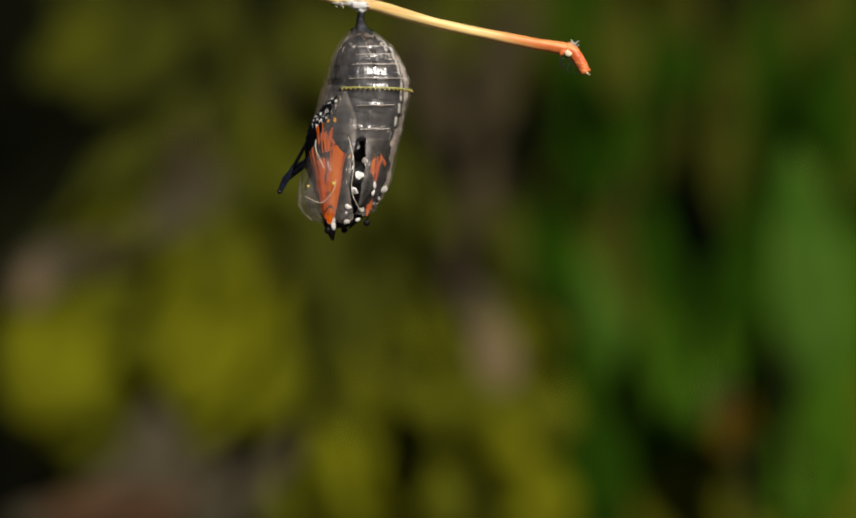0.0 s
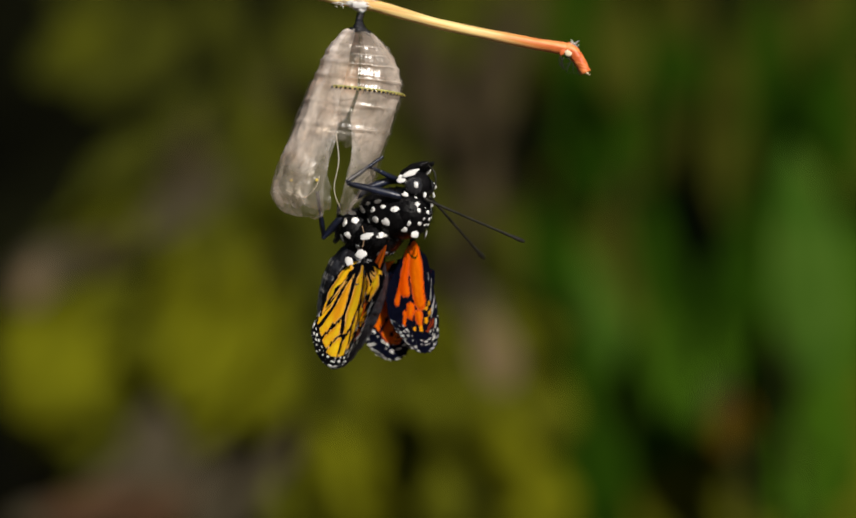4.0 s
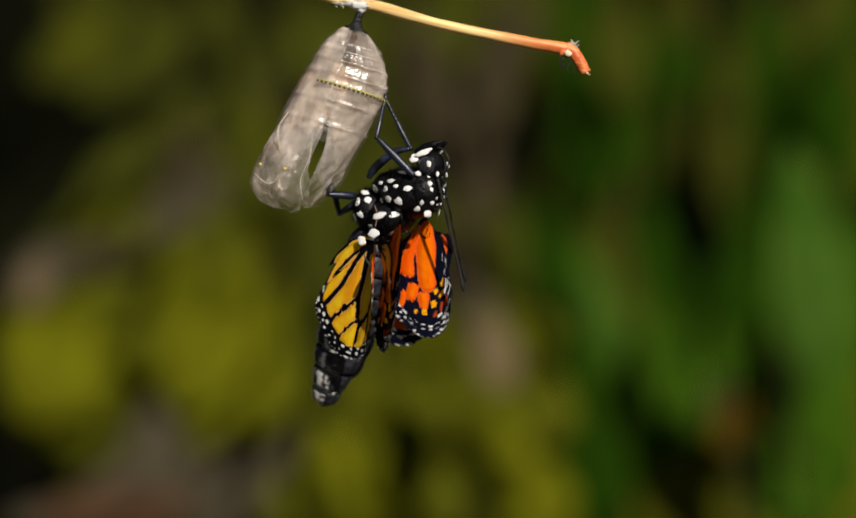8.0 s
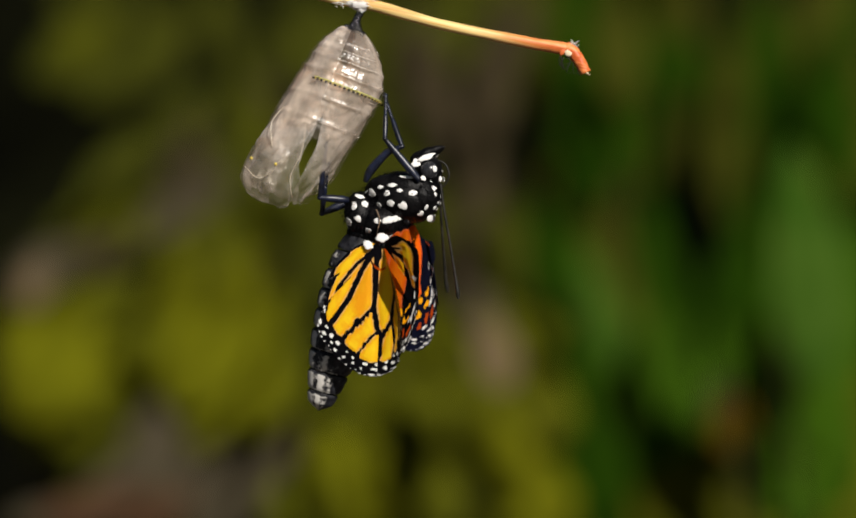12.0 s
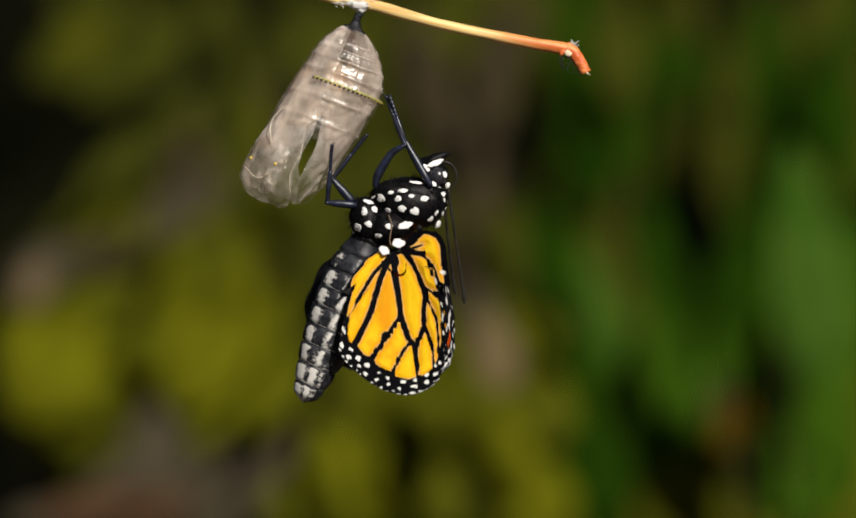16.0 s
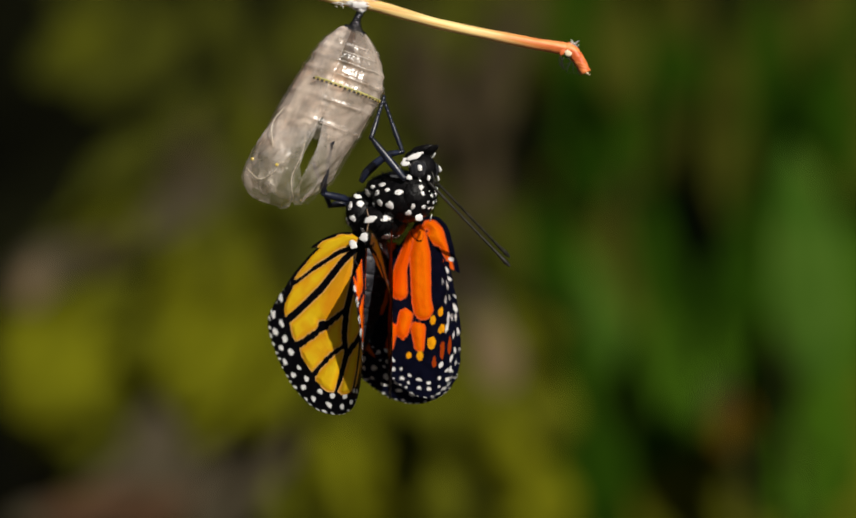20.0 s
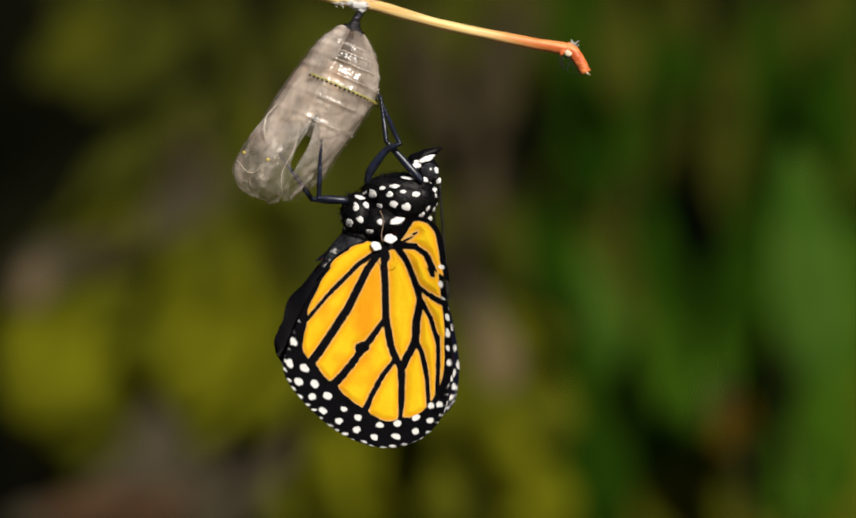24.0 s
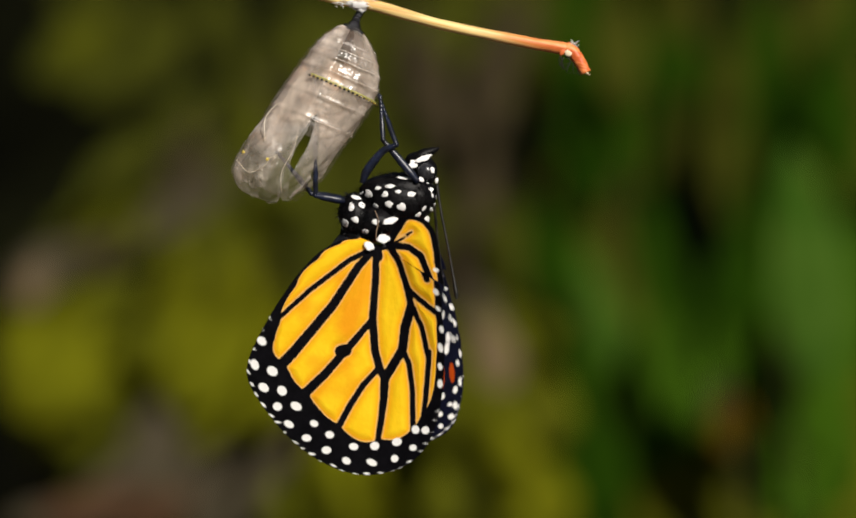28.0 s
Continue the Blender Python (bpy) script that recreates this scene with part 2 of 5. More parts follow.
M_FOLD = surface("black_wing_fold", (0.002, 0.002, 0.003), (0.006, 0.005, 0.006), 240, 0.4, 700, 0.4, 0.00015, 0.12)
M_SEAM = surface("brown_seam", (0.10, 0.05, 0.025), (0.32, 0.22, 0.13), 1500, 0.5)
M_ABDOMEN = abdomen_skin()
M_SOIL = surface("dry_soil", (0.035, 0.026, 0.018), (0.085, 0.065, 0.045), 6.0, 0.9, 60.0, 0.8, 0.01)
# Near-black colour stands in for the deep shade behind the plants.
M_HEDGE = surface("painted_shade_foliage", (0.0010, 0.0010, 0.0006), (0.005, 0.0055, 0.002), 4.0, 0.9, 30.0, 0.8, 0.03, 0.02)

# ---- ground and distance ----
GROUND = -0.75


def ground_sheet():
    n = 60
    verts, faces = [], []
    for i in range(n + 1):
        for j in range(n + 1):
            x, y = (i / n * 2 - 1), (j / n * 2 - 1)
            x, y = 300 * x * abs(x) ** 3, 300 * y * abs(y) ** 3 + 0.5
            z = GROUND + 0.012 * noise.noise(Vector((x * 3, y * 3, 0)))
            verts.append((x, y, z))
    for i in range(n):
        for j in range(n):
            a = i * (n + 1) + j
            faces.append((a, a + n + 1, a + n + 2, a + 1))
    tagged(part("ground", (verts, faces), M_SOIL, None), "dry dark garden soil under the plants", "ground", "", "structure")


def painted_shade_bank():
    """A dense bank of foliage that closes the view behind the plants, its shade painted near-black."""
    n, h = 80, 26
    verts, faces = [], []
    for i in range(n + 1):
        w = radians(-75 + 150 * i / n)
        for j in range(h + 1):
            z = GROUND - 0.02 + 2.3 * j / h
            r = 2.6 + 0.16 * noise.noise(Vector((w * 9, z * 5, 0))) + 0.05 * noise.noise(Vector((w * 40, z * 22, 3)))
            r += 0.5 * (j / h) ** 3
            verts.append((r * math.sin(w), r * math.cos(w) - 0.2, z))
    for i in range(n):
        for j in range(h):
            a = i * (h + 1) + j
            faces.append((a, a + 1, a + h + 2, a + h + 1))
    tagged(part("backdrop", (verts, faces), M_HEDGE, None), "added near-black foliage bank with its deep shade painted in", "hedge", "", "structure")


ground_sheet()
painted_shade_bank()

# ---- plants out of focus ----
LEAF = {
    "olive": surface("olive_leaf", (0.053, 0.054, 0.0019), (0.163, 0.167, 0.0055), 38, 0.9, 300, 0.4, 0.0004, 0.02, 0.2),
    # Half-lit and shaded olive leaves: the shade is painted into darker copies.
    "olive_half_lit": surface("olive_leaf_painted_half_lit", (0.036, 0.039, 0.0022), (0.115, 0.121, 0.0065), 38, 0.9, 300, 0.4, 0.0004, 0.02, 0.2),
    "olive_shaded": surface("olive_leaf_painted_shaded", (0.022, 0.025, 0.0026), (0.075, 0.081, 0.0085), 38, 0.9, 300, 0.4, 0.0004, 0.02, 0.2),
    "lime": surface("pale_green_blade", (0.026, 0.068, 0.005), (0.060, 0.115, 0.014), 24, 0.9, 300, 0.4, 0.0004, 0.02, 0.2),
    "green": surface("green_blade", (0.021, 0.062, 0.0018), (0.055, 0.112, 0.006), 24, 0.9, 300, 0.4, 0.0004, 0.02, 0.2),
    # Darker copy of the green blade, with shade put into its colour.
    "deep": surface("green_blade_painted_shaded", (0.006, 0.024, 0.0005), (0.022, 0.054, 0.0016), 24, 0.9, 300, 0.4, 0.0004, 0.02, 0.2),
    "tan": surface("withered_leaf", (0.12, 0.085, 0.042), (0.19, 0.14, 0.08), 30, 0.9, 300, 0.5, 0.0004, 0.02, 0.2),
    "brown": surface("dry_brown_leaf", (0.026, 0.020, 0.010), (0.074, 0.056, 0.030), 34, 0.9, 300, 0.5, 0.0004, 0.02, 0.2),
    "dun": surface("dun_dry_leaf", (0.042, 0.035, 0.020), (0.092, 0.076, 0.048), 34, 0.9, 300, 0.5, 0.0004, 0.02, 0.2),
    "rust": surface("rusty_leaf", (0.060, 0.038, 0.002), (0.11, 0.062, 0.004), 40, 0.9, 300, 0.5, 0.0004, 0.02, 0.2),
    "pink": surface("reddish_dry_leaf", (0.055, 0.030, 0.015), (0.088, 0.048, 0.027), 40, 0.9, 300, 0.5, 0.0004, 0.02, 0.2),
}
M_STEM = surface("plant_stem", (0.012, 0.014, 0.003), (0.03, 0.03, 0.008), 60, 0.9, spec=0.05)


def leaf_blade(length, width, curl, fold, seed, blunt=0.75):
    """A leaf along +z from its base, its face towards -y; midrib, folded halves and a wavy edge."""
    n, k = 16, 8
    verts, faces = [], []
    for i in range(n + 1):
        s = i / n
        w = width * 0.5 * (math.sin(math.pi * min(0.02 + 0.98 * s ** blunt, 0.998)) ** 0.75)
        for j in range(k + 1):
            u = j / k * 2 - 1
            wave = 1 + 0.10 * noise.noise(Vector((s * 7, u * 2, seed)))
            x = u * w * wave
            y = curl * length * (s - 0.5) ** 2 + fold * abs(u) * w + 0.02 * width * noise.noise(Vector((s * 9, u * 4, seed + 5)))
            y -= 0.012 * width * math.exp(-(u * 9) ** 2)
            verts.append((x, y, s * length))
    for i in range(n):
        for j in range(k):
            a = i * (k + 1) + j
            faces.append((a, a + 1, a + k + 2, a + k + 1))
    return verts, faces


def plant(name, label, category, foot, leaves, stems):
    """leaves: (x, v, length, width, angle from upright, depth, colour) of each leaf's middle, seen on the plan; stems: (x, v, depth) of their tops."""
    base = Vector((foot[0], foot[1], GROUND))
    top = thing(name, base, label, category)
    for n, (x, v, depth) in enumerate(stems):
        tip = far(x, v, depth) - base
        mid = tip * 0.55 + Vector((0.02 * math.sin(n * 2.1), 0.02 * math.cos(n * 1.7), 0))
        part("stem", tube([(0, 0, -0.01, 0.004), (*mid, 0.003), (*tip, 0.0015)], 6, 8, 0.2, n), M_STEM, top)
    for n, (x, v, length, width, angle, depth, colour) in enumerate(leaves):
        k = (REACH + depth) / REACH * U
        verts, faces = leaf_blade(length * k, width * k, 0.25 * math.sin(n * 1.9), 0.18 + 0.1 * math.sin(n * 2.7), n * 3.1)
        ob = part("leaf", (verts, faces), LEAF[colour], top)
        turn = Euler((radians(12 * math.sin(n * 1.3) - 8), radians(angle), 0)).to_matrix().to_4x4()
        turn = Euler((0, 0, radians(14 * math.sin(n * 2.3)))).to_matrix().to_4x4() @ turn
        middle = far(x, v, depth) - base
        ob.matrix_basis = Matrix.Translation(middle) @ turn @ Matrix.Translation((0, 0, -length * k / 2))
    return top


def spray(seed, clumps):
    """Many small leaves round a few middles; clumps: (x, v, half width, half height, count, lean, colour)."""
    rnd = random.Random(seed)
    out = []
    for cx, cv, rx, rv, count, lean, colour in clumps:
        for _ in range(count):
            a, r = rnd.uniform(0, 6.28), math.sqrt(rnd.random())
            out.append((cx + rx * r * math.cos(a), cv + rv * r * math.sin(a), rnd.uniform(110, 190), rnd.uniform(55, 90), lean + rnd.uniform(-25, 25), rnd.uniform(0.46, 0.62), colour))
    return out


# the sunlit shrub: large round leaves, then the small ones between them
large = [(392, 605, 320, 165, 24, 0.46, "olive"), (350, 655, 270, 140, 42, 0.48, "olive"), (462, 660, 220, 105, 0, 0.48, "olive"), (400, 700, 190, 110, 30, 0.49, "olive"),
         (100, 645, 270, 170, 18, 0.46, "olive"), (95, 715, 200, 100, -10, 0.47, "olive"), (165, 700, 230, 110, 68, 0.48, "olive"), (275, 665, 220, 100, 80, 0.49, "olive"), (235, 790, 200, 80, 72, 0.49, "olive_half_lit"), (320, 745, 190, 90, 40, 0.50, "olive_half_lit")]
small = spray(29, [(390, 615, 105, 105, 14, 40, "olive"), (110, 660, 95, 100, 14, 40, "olive"), (330, 690, 110, 60, 10, 60, "olive"), (180, 770, 100, 40, 7, 70, "olive_half_lit"), (170, 560, 60, 25, 4, 70, "olive_half_lit"), (500, 700, 40, 60, 5, 10, "olive_half_lit"), (290, 740, 90, 55, 9, 60, "olive_half_lit"), (300, 600, 60, 40, 4, 50, "olive_half_lit"), (440, 720, 60, 50, 6, 30, "olive")])
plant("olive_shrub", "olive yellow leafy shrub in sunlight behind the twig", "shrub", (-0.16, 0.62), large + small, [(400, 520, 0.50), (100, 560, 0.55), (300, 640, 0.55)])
upright = [(645, 800, 370, 100, -3, 0.50, "olive_half_lit"), (655, 890, 210, 110, 0, 0.50, "olive_half_lit"), (605, 690, 250, 70, 12, 0.50, "olive_shaded"), (690, 770, 300, 65, -12, 0.50, "olive"), (600, 870, 210, 70, 6, 0.50, "olive_half_lit"),
           (930, 880, 250, 110, -22, 0.48, "olive"), (875, 770, 420, 95, -25, 0.50, "olive"), (1000, 905, 190, 100, -14, 0.49, "olive"), (985, 800, 220, 80, -10, 0.52, "olive"), (940, 720, 240, 70, -18, 0.54, "olive_shaded")]
plant("upright_shrub", "olive shrub with long upright sunlit leaves", "shrub", (0.0, 0.70), upright + spray(31, [(650, 850, 70, 90, 9, 0, "olive"), (930, 860, 60, 80, 8, -20, "olive"), (740, 850, 40, 80, 5, -15, "olive_shaded"), (1000, 850, 50, 80, 6, -10, "olive_half_lit"), (560, 780, 40, 90, 6, 5, "olive_shaded"), (700, 900, 70, 40, 7, -8, "olive"), (560, 900, 70, 40, 6, 5, "olive_half_lit"), (850, 910, 70, 40, 6, -15, "olive_half_lit"), (460, 890, 50, 40, 5, 5, "dun")]), [(645, 700, 0.55), (930, 800, 0.55)])
upper = [(165, 80, 240, 110, 60, 0.56, "olive_shaded"), (150, 75, 130, 60, 50, 0.52, "olive_half_lit"), (215, 120, 180, 90, 40, 0.54, "olive_shaded"), (275, 255, 360, 70, 49, 0.56, "olive_shaded"), (215, 305, 150, 40, 49, 0.52, "olive_shaded"), (165, 400, 220, 85, 35, 0.54, "olive_half_lit"), (300, 60, 220, 90, 20, 0.58, "olive_shaded"), (350, 440, 200, 85, 25, 0.56, "olive_half_lit"), (280, 400, 180, 80, 40, 0.56, "olive_half_lit"), (225, 350, 200, 80, 40, 0.58, "olive_shaded"), (430, 120, 340, 60, -24, 0.58, "olive_shaded"),
         (520, 310, 290, 95, -28, 0.56, "olive_half_lit"), (480, 400, 200, 90, 20, 0.58, "olive_half_lit"), (400, 30, 180, 80, -10, 0.62, "olive_shaded"), (590, 70, 250, 120, -15, 0.60, "olive_shaded"), (560, 190, 230, 90, -10, 0.62, "olive_shaded")]
middle = [(690, 50, 220, 110, 8, 0.62, "olive_shaded"), (650, 250, 260, 110, 4, 0.66, "olive_shaded"), (640, 440, 280, 110, 6, 0.60, "olive_shaded"), (735, 470, 340, 110, -8, 0.56, "olive_shaded"), (545, 470, 180, 70, 0, 0.62, "olive_shaded"), (770, 600, 300, 75, -18, 0.54, "olive_shaded"),
          (725, 320, 240, 90, -6, 0.66, "olive_shaded"), (690, 640, 220, 80, 4, 0.60, "brown"), (820, 430, 220, 80, 4, 0.58, "olive_shaded"), (800, 930, 130, 60, -15, 0.54, "dun")]
between = spray(33, [(960, 630, 50, 70, 6, -15, "olive_half_lit"), (780, 640, 60, 60, 6, -15, "olive_half_lit"), (880, 720, 70, 50, 6, -20, "olive_half_lit"), (980, 740, 40, 60, 4, -10, "olive_half_lit"), (860, 880, 50, 50, 5, -20, "olive_shaded"), (765, 790, 60, 70, 7, -18, "olive_half_lit"), (800, 860, 50, 40, 4, -18, "olive_shaded"), (600, 350, 70, 90, 7, -10, "olive_shaded"), (680, 560, 80, 60, 5, 0, "olive_shaded"), (880, 680, 60, 60, 4, -20, "olive_shaded")])
plant("half_shade_olive_shrub", "olive shrub with long leaves painted in half shade", "shrub", (-0.12, 0.80), upper + middle + between, [(200, 200, 0.62), (480, 260, 0.64), (720, 420, 0.62)])
dry = [(905, 640, 150, 80, -16, 0.41, "tan"), (885, 570, 130, 60, -24, 0.48, "dun"), (345, 372, 210, 75, 60, 0.50, "dun"), (95, 485, 170, 80, 60, 0.52, "dun"), (60, 520, 90, 50, 20, 0.5, "tan"), (190, 462, 150, 60, 70, 0.52, "brown"), (860, 470, 230, 80, 4, 0.56, "brown"),
       (905, 130, 290, 75, 6, 0.50, "brown"), (870, 300, 240, 85, -4, 0.52, "brown"), (805, 190, 270, 70, 0, 0.56, "brown"), (765, 110, 220, 70, -8, 0.60, "brown"), (945, 60, 150, 60, 20, 0.56, "brown")]
low = [(285, 810, 200, 110, 12, 0.46, "dun"), (390, 800, 170, 80, 10, 0.5, "dun"), (345, 885, 190, 90, 24, 0.48, "dun"), (225, 880, 150, 80, 55, 0.45, "dun"), (390, 930, 140, 80, 10, 0.46, "dun"), (190, 928, 240, 75, 80, 0.42, "pink"), (90, 945, 150, 50, 80, 0.45, "dun"),
       (510, 830, 270, 70, 5, 0.50, "brown"), (535, 730, 200, 60, 8, 0.54, "olive_shaded"), (520, 930, 150, 70, 12, 0.50, "brown"), (290, 940, 150, 70, 60, 0.44, "pink")]
plant("withered_plant", "withered plant with pinkish brown dry leaves", "plant", (0.02, 0.95), dry + low, [(900, 560, 0.5), (330, 420, 0.52), (250, 800, 0.54), (900, 260, 0.6)])
blades = [(1130, 60, 280, 95, -4, 0.52, "olive_shaded"), (1105, 230, 260, 100, 4, 0.54, "deep"), (1175, 220, 240, 45, 3, 0.56, "deep"), (1050, 330, 240, 70, -8, 0.58, "deep"), (930, 430, 180, 70, -10, 0.54, "olive_shaded"), (1000, 470, 250, 85, -12, 0.50, "deep"), (1085, 480, 220, 80, -6, 0.56, "olive_shaded"),
          (1115, 610, 400, 90, -19, 0.55, "green"), (1095, 560, 240, 60, -17, 0.47, "lime"), (1185, 790, 230, 90, -6, 0.55, "green"), (1050, 730, 270, 105, -9, 0.50, "deep"), (1100, 870, 220, 130, 2, 0.50, "deep"), (1050, 880, 180, 80, -8, 0.54, "green"), (1180, 930, 150, 110, -8, 0.54, "olive_shaded")]
right_blades = [(1485, 470, 470, 150, -2, 0.44, "lime"), (1440, 640, 300, 120, 5, 0.47, "green"), (1340, 200, 400, 70, 3, 0.58, "olive_shaded"), (1425, 110, 310, 65, 0, 0.60, "deep"), (1535, 190, 400, 80, -4, 0.56, "deep"), (1365, 480, 320, 70, -3, 0.54, "deep"), (1550, 600, 380, 90, 4, 0.48, "green"),
                (1525, 790, 290, 110, -4, 0.50, "green"), (1430, 800, 290, 110, 4, 0.50, "green"), (1335, 650, 280, 80, 4, 0.54, "green"), (1380, 700, 240, 80, -3, 0.50, "green"), (1310, 560, 220, 55, 2, 0.58, "deep"), (1500, 700, 260, 100, 3, 0.46, "green"), (1215, 660, 280, 70, -6, 0.56, "green"), (1205, 470, 300, 75, 0, 0.58, "deep"), (1220, 560, 260, 60, -2, 0.60, "green"), (1300, 870, 230, 110, 4, 0.52, "olive_half_lit"), (1470, 880, 230, 110, -8, 0.50, "green"), (1230, 850, 240, 110, 4, 0.54, "green"), (1275, 790, 260, 90, 2, 0.62, "green"), (1200, 935, 200, 110, 10, 0.52, "olive_half_lit"), (1310, 950, 200, 120, -10, 0.52, "olive_half_lit"), (1480, 940, 220, 120, 20, 0.52, "olive_half_lit"), (1550, 890, 220, 100, 6, 0.52, "olive_half_lit"), (1330, 860, 200, 90, 8, 0.54, "green"), (1400, 915, 200, 170, 70, 0.50, "olive_half_lit"), (1250, 905, 190, 120, 20, 0.55, "green")]
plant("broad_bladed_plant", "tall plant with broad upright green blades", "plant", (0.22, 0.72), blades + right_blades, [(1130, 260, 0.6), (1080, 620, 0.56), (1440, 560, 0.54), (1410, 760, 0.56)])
rnd = random.Random(17)
HOLLOWS = ((60, 240), (40, 150), (150, 230), (80, 300), (40, 720), (250, 520), (445, 815), (20, 60), (985, 180), (20, 890), (325, 90), (20, 420))       # where one looks through to the bank's painted shade
fill = []
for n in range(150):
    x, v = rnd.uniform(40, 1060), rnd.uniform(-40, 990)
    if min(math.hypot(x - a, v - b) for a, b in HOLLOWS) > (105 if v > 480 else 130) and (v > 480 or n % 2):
        fill.append((x, v, rnd.uniform(170, 300), rnd.uniform(70, 120), rnd.uniform(-50, 50), rnd.uniform(0.72, 1.05), rnd.choice(("olive_shaded", "olive_shaded", "brown") if x < 560 else ("olive_shaded", "olive_shaded", "olive_shaded", "olive_half_lit"))))
plant("shade_toned_shrub", "olive shrub with small leaves in painted shade tones", "shrub", (-0.15, 1.2), fill, [(300, 400, 1.0), (700, 500, 1.0)])
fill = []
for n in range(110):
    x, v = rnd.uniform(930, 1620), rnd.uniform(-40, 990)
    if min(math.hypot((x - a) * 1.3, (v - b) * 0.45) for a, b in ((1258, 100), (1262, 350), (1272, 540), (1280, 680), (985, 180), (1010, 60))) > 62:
        fill.append((x, v, rnd.uniform(220, 380), rnd.uniform(70, 110), rnd.uniform(-12, 12), rnd.uniform(0.72, 1.0), rnd.choice(("deep", "olive_shaded", "olive_shaded")) if v < 350 else rnd.choice(("deep", "green", "green", "olive_shaded") if v < 700 else ("green", "green", "lime", "olive_half_lit"))))
plant("reed_clump", "clump of tall green reed leaves in painted shade tones", "reeds", (0.35, 1.1), fill, [(1150, 400, 0.9), (1450, 500, 0.9)])
plant("rusty_plant", "small plant with rust brown wilted heads", "plant", (0.17, 0.60), [
    (1345, 775, 105, 75, 20, 0.45, "rust"), (1435, 615, 90, 60, -20, 0.46, "rust"), (1320, 730, 80, 50, 10, 0.46, "brown")],
    [(1352, 790, 0.405), (1430, 640, 0.425)])


# ---- the twig and its silk ----
def dry_twig():
    top = thing("dry_twig", P(784, 474), "straw coloured dry twig with a reddish broken tip", "twig")
    run = [(-1500, 6, 9800, 16), (-1420, 10, 3000, 15), (-1150, 8, 300, 14), (-300, 4, -130, 12), (300, 2, -75, 11.5), (560, 0, -17, 11.5), (640, 0, 1.5, 11), (700, 0, 13.5, 10.5), (800, 0, 42.5, 9.5), (900, 0, 64, 10),
           (970, 0, 78, 10.8), (1020, 0, 86, 11.5), (1046, 0, 91, 12)]
    part("branch", tube([(*P(x, v, y), r * U) for x, y, v, r in run], 8, 16, 0.10, 1), M_TWIG, top)
    tip = [(1036, 0, 86, 11), (1050, -1, 96, 12), (1062, -2, 112, 11), (1073, -2, 133, 9.5)]
    part("broken_tip", tube([(*P(x, v, y), r * U) for x, y, v, r in tip], 8, 14, 0.14, 4), M_TWIG, top, "reddish bent twig end")
    end = Euler((0, radians(28), 0)).to_matrix()
    part("cut_end", blob(P(1073.5, 133.5, -2), (8.4 * U, 8.4 * U, 2.2 * U), end, 6, 14, 0.25, 3, 2), M_CUT, top, "pale torn wood")
    part("leaf_scar", blob(P(1041, 97, -9), (8 * U, 4 * U, 7 * U), end, 8, 14, 0.3, 2.5, 5), M_CUT, top, "pale round leaf scar")
    part("scar_rim", blob(P(1030, 94, -7), (5 * U, 5 * U, 9 * U), end, 8, 12, 0.3, 2.5, 7), M_TWIG, top)
    rnd = random.Random(4)
    hairs = []
    for _ in range(12):
        x, v = rnd.uniform(1018, 1066), 0
        v = 100 + (x - 1030) * 0.5 + rnd.uniform(-2, 6)
        a = P(x, v, rnd.uniform(-8, 4))
        hairs.append(tube([(*a, 0.9 * U), (*(a + Vector((rnd.uniform(-9, 9), rnd.uniform(-6, 3), -rnd.uniform(8, 24))) * U), 0.5 * U), (*(a + Vector((rnd.uniform(-16, 14), rnd.uniform(-6, 3), -rnd.uniform(14, 34))) * U), 0.2 * U)], 3, 4))
    part("frayed_fibres", joined(hairs), M_FEELER, top, "dark frayed fibres")
    tuft = []
    for _ in range(18):
        a = P(rnd.uniform(1036, 1054), rnd.uniform(80, 90), rnd.uniform(-6, 4))
        tuft.append(tube([(*a, 0.7 * U), (*(a + Vector((rnd.uniform(-10, 10), 0, rnd.uniform(4, 10))) * U), 0.3 * U)], 3, 4))
    part("pale_fibres", joined(tuft), M_SILK, top, "pale frayed fibres")
    return top


def silk_pad():
    top = thing("silk_pad", P(660, 8), "white silk pad spun on the twig", "silk")
    rnd = random.Random(9)
    part("pad", joined([blob((0, -3 * U, -2 * U), (17 * U, 12 * U, 9 * U), None, 9, 14, 0.5, 3, 1), blob((-16 * U, -2 * U, 3 * U), (18 * U, 11 * U, 6 * U), Euler((0, radians(14), 0)).to_matrix(), 8, 12, 0.5, 3, 4),
                        blob((3 * U, -2 * U, -9 * U), (8 * U, 8 * U, 7 * U), None, 8, 12, 0.5, 3, 8)]), M_SILK, top)
    threads = []
    for _ in range(70):
        a = Vector((rnd.uniform(-42, 20), rnd.uniform(-12, -6), rnd.uniform(-6, 7))) * U
        d = Vector((rnd.uniform(-22, 14), rnd.uniform(-2, 2), rnd.uniform(-5, 6))) * U
        threads.append(tube([(*a, 0.5 * U), (*(a + d * 0.5 + Vector((0, -2 * U, 1 * U))), 0.5 * U), (*(a + d), 0.4 * U)], 2, 4))
    part("threads", joined(threads), M_SILK, top)
    return top


dry_twig()
silk_pad()

# ---- the chrysalis ----
HANG = P(663, 18)


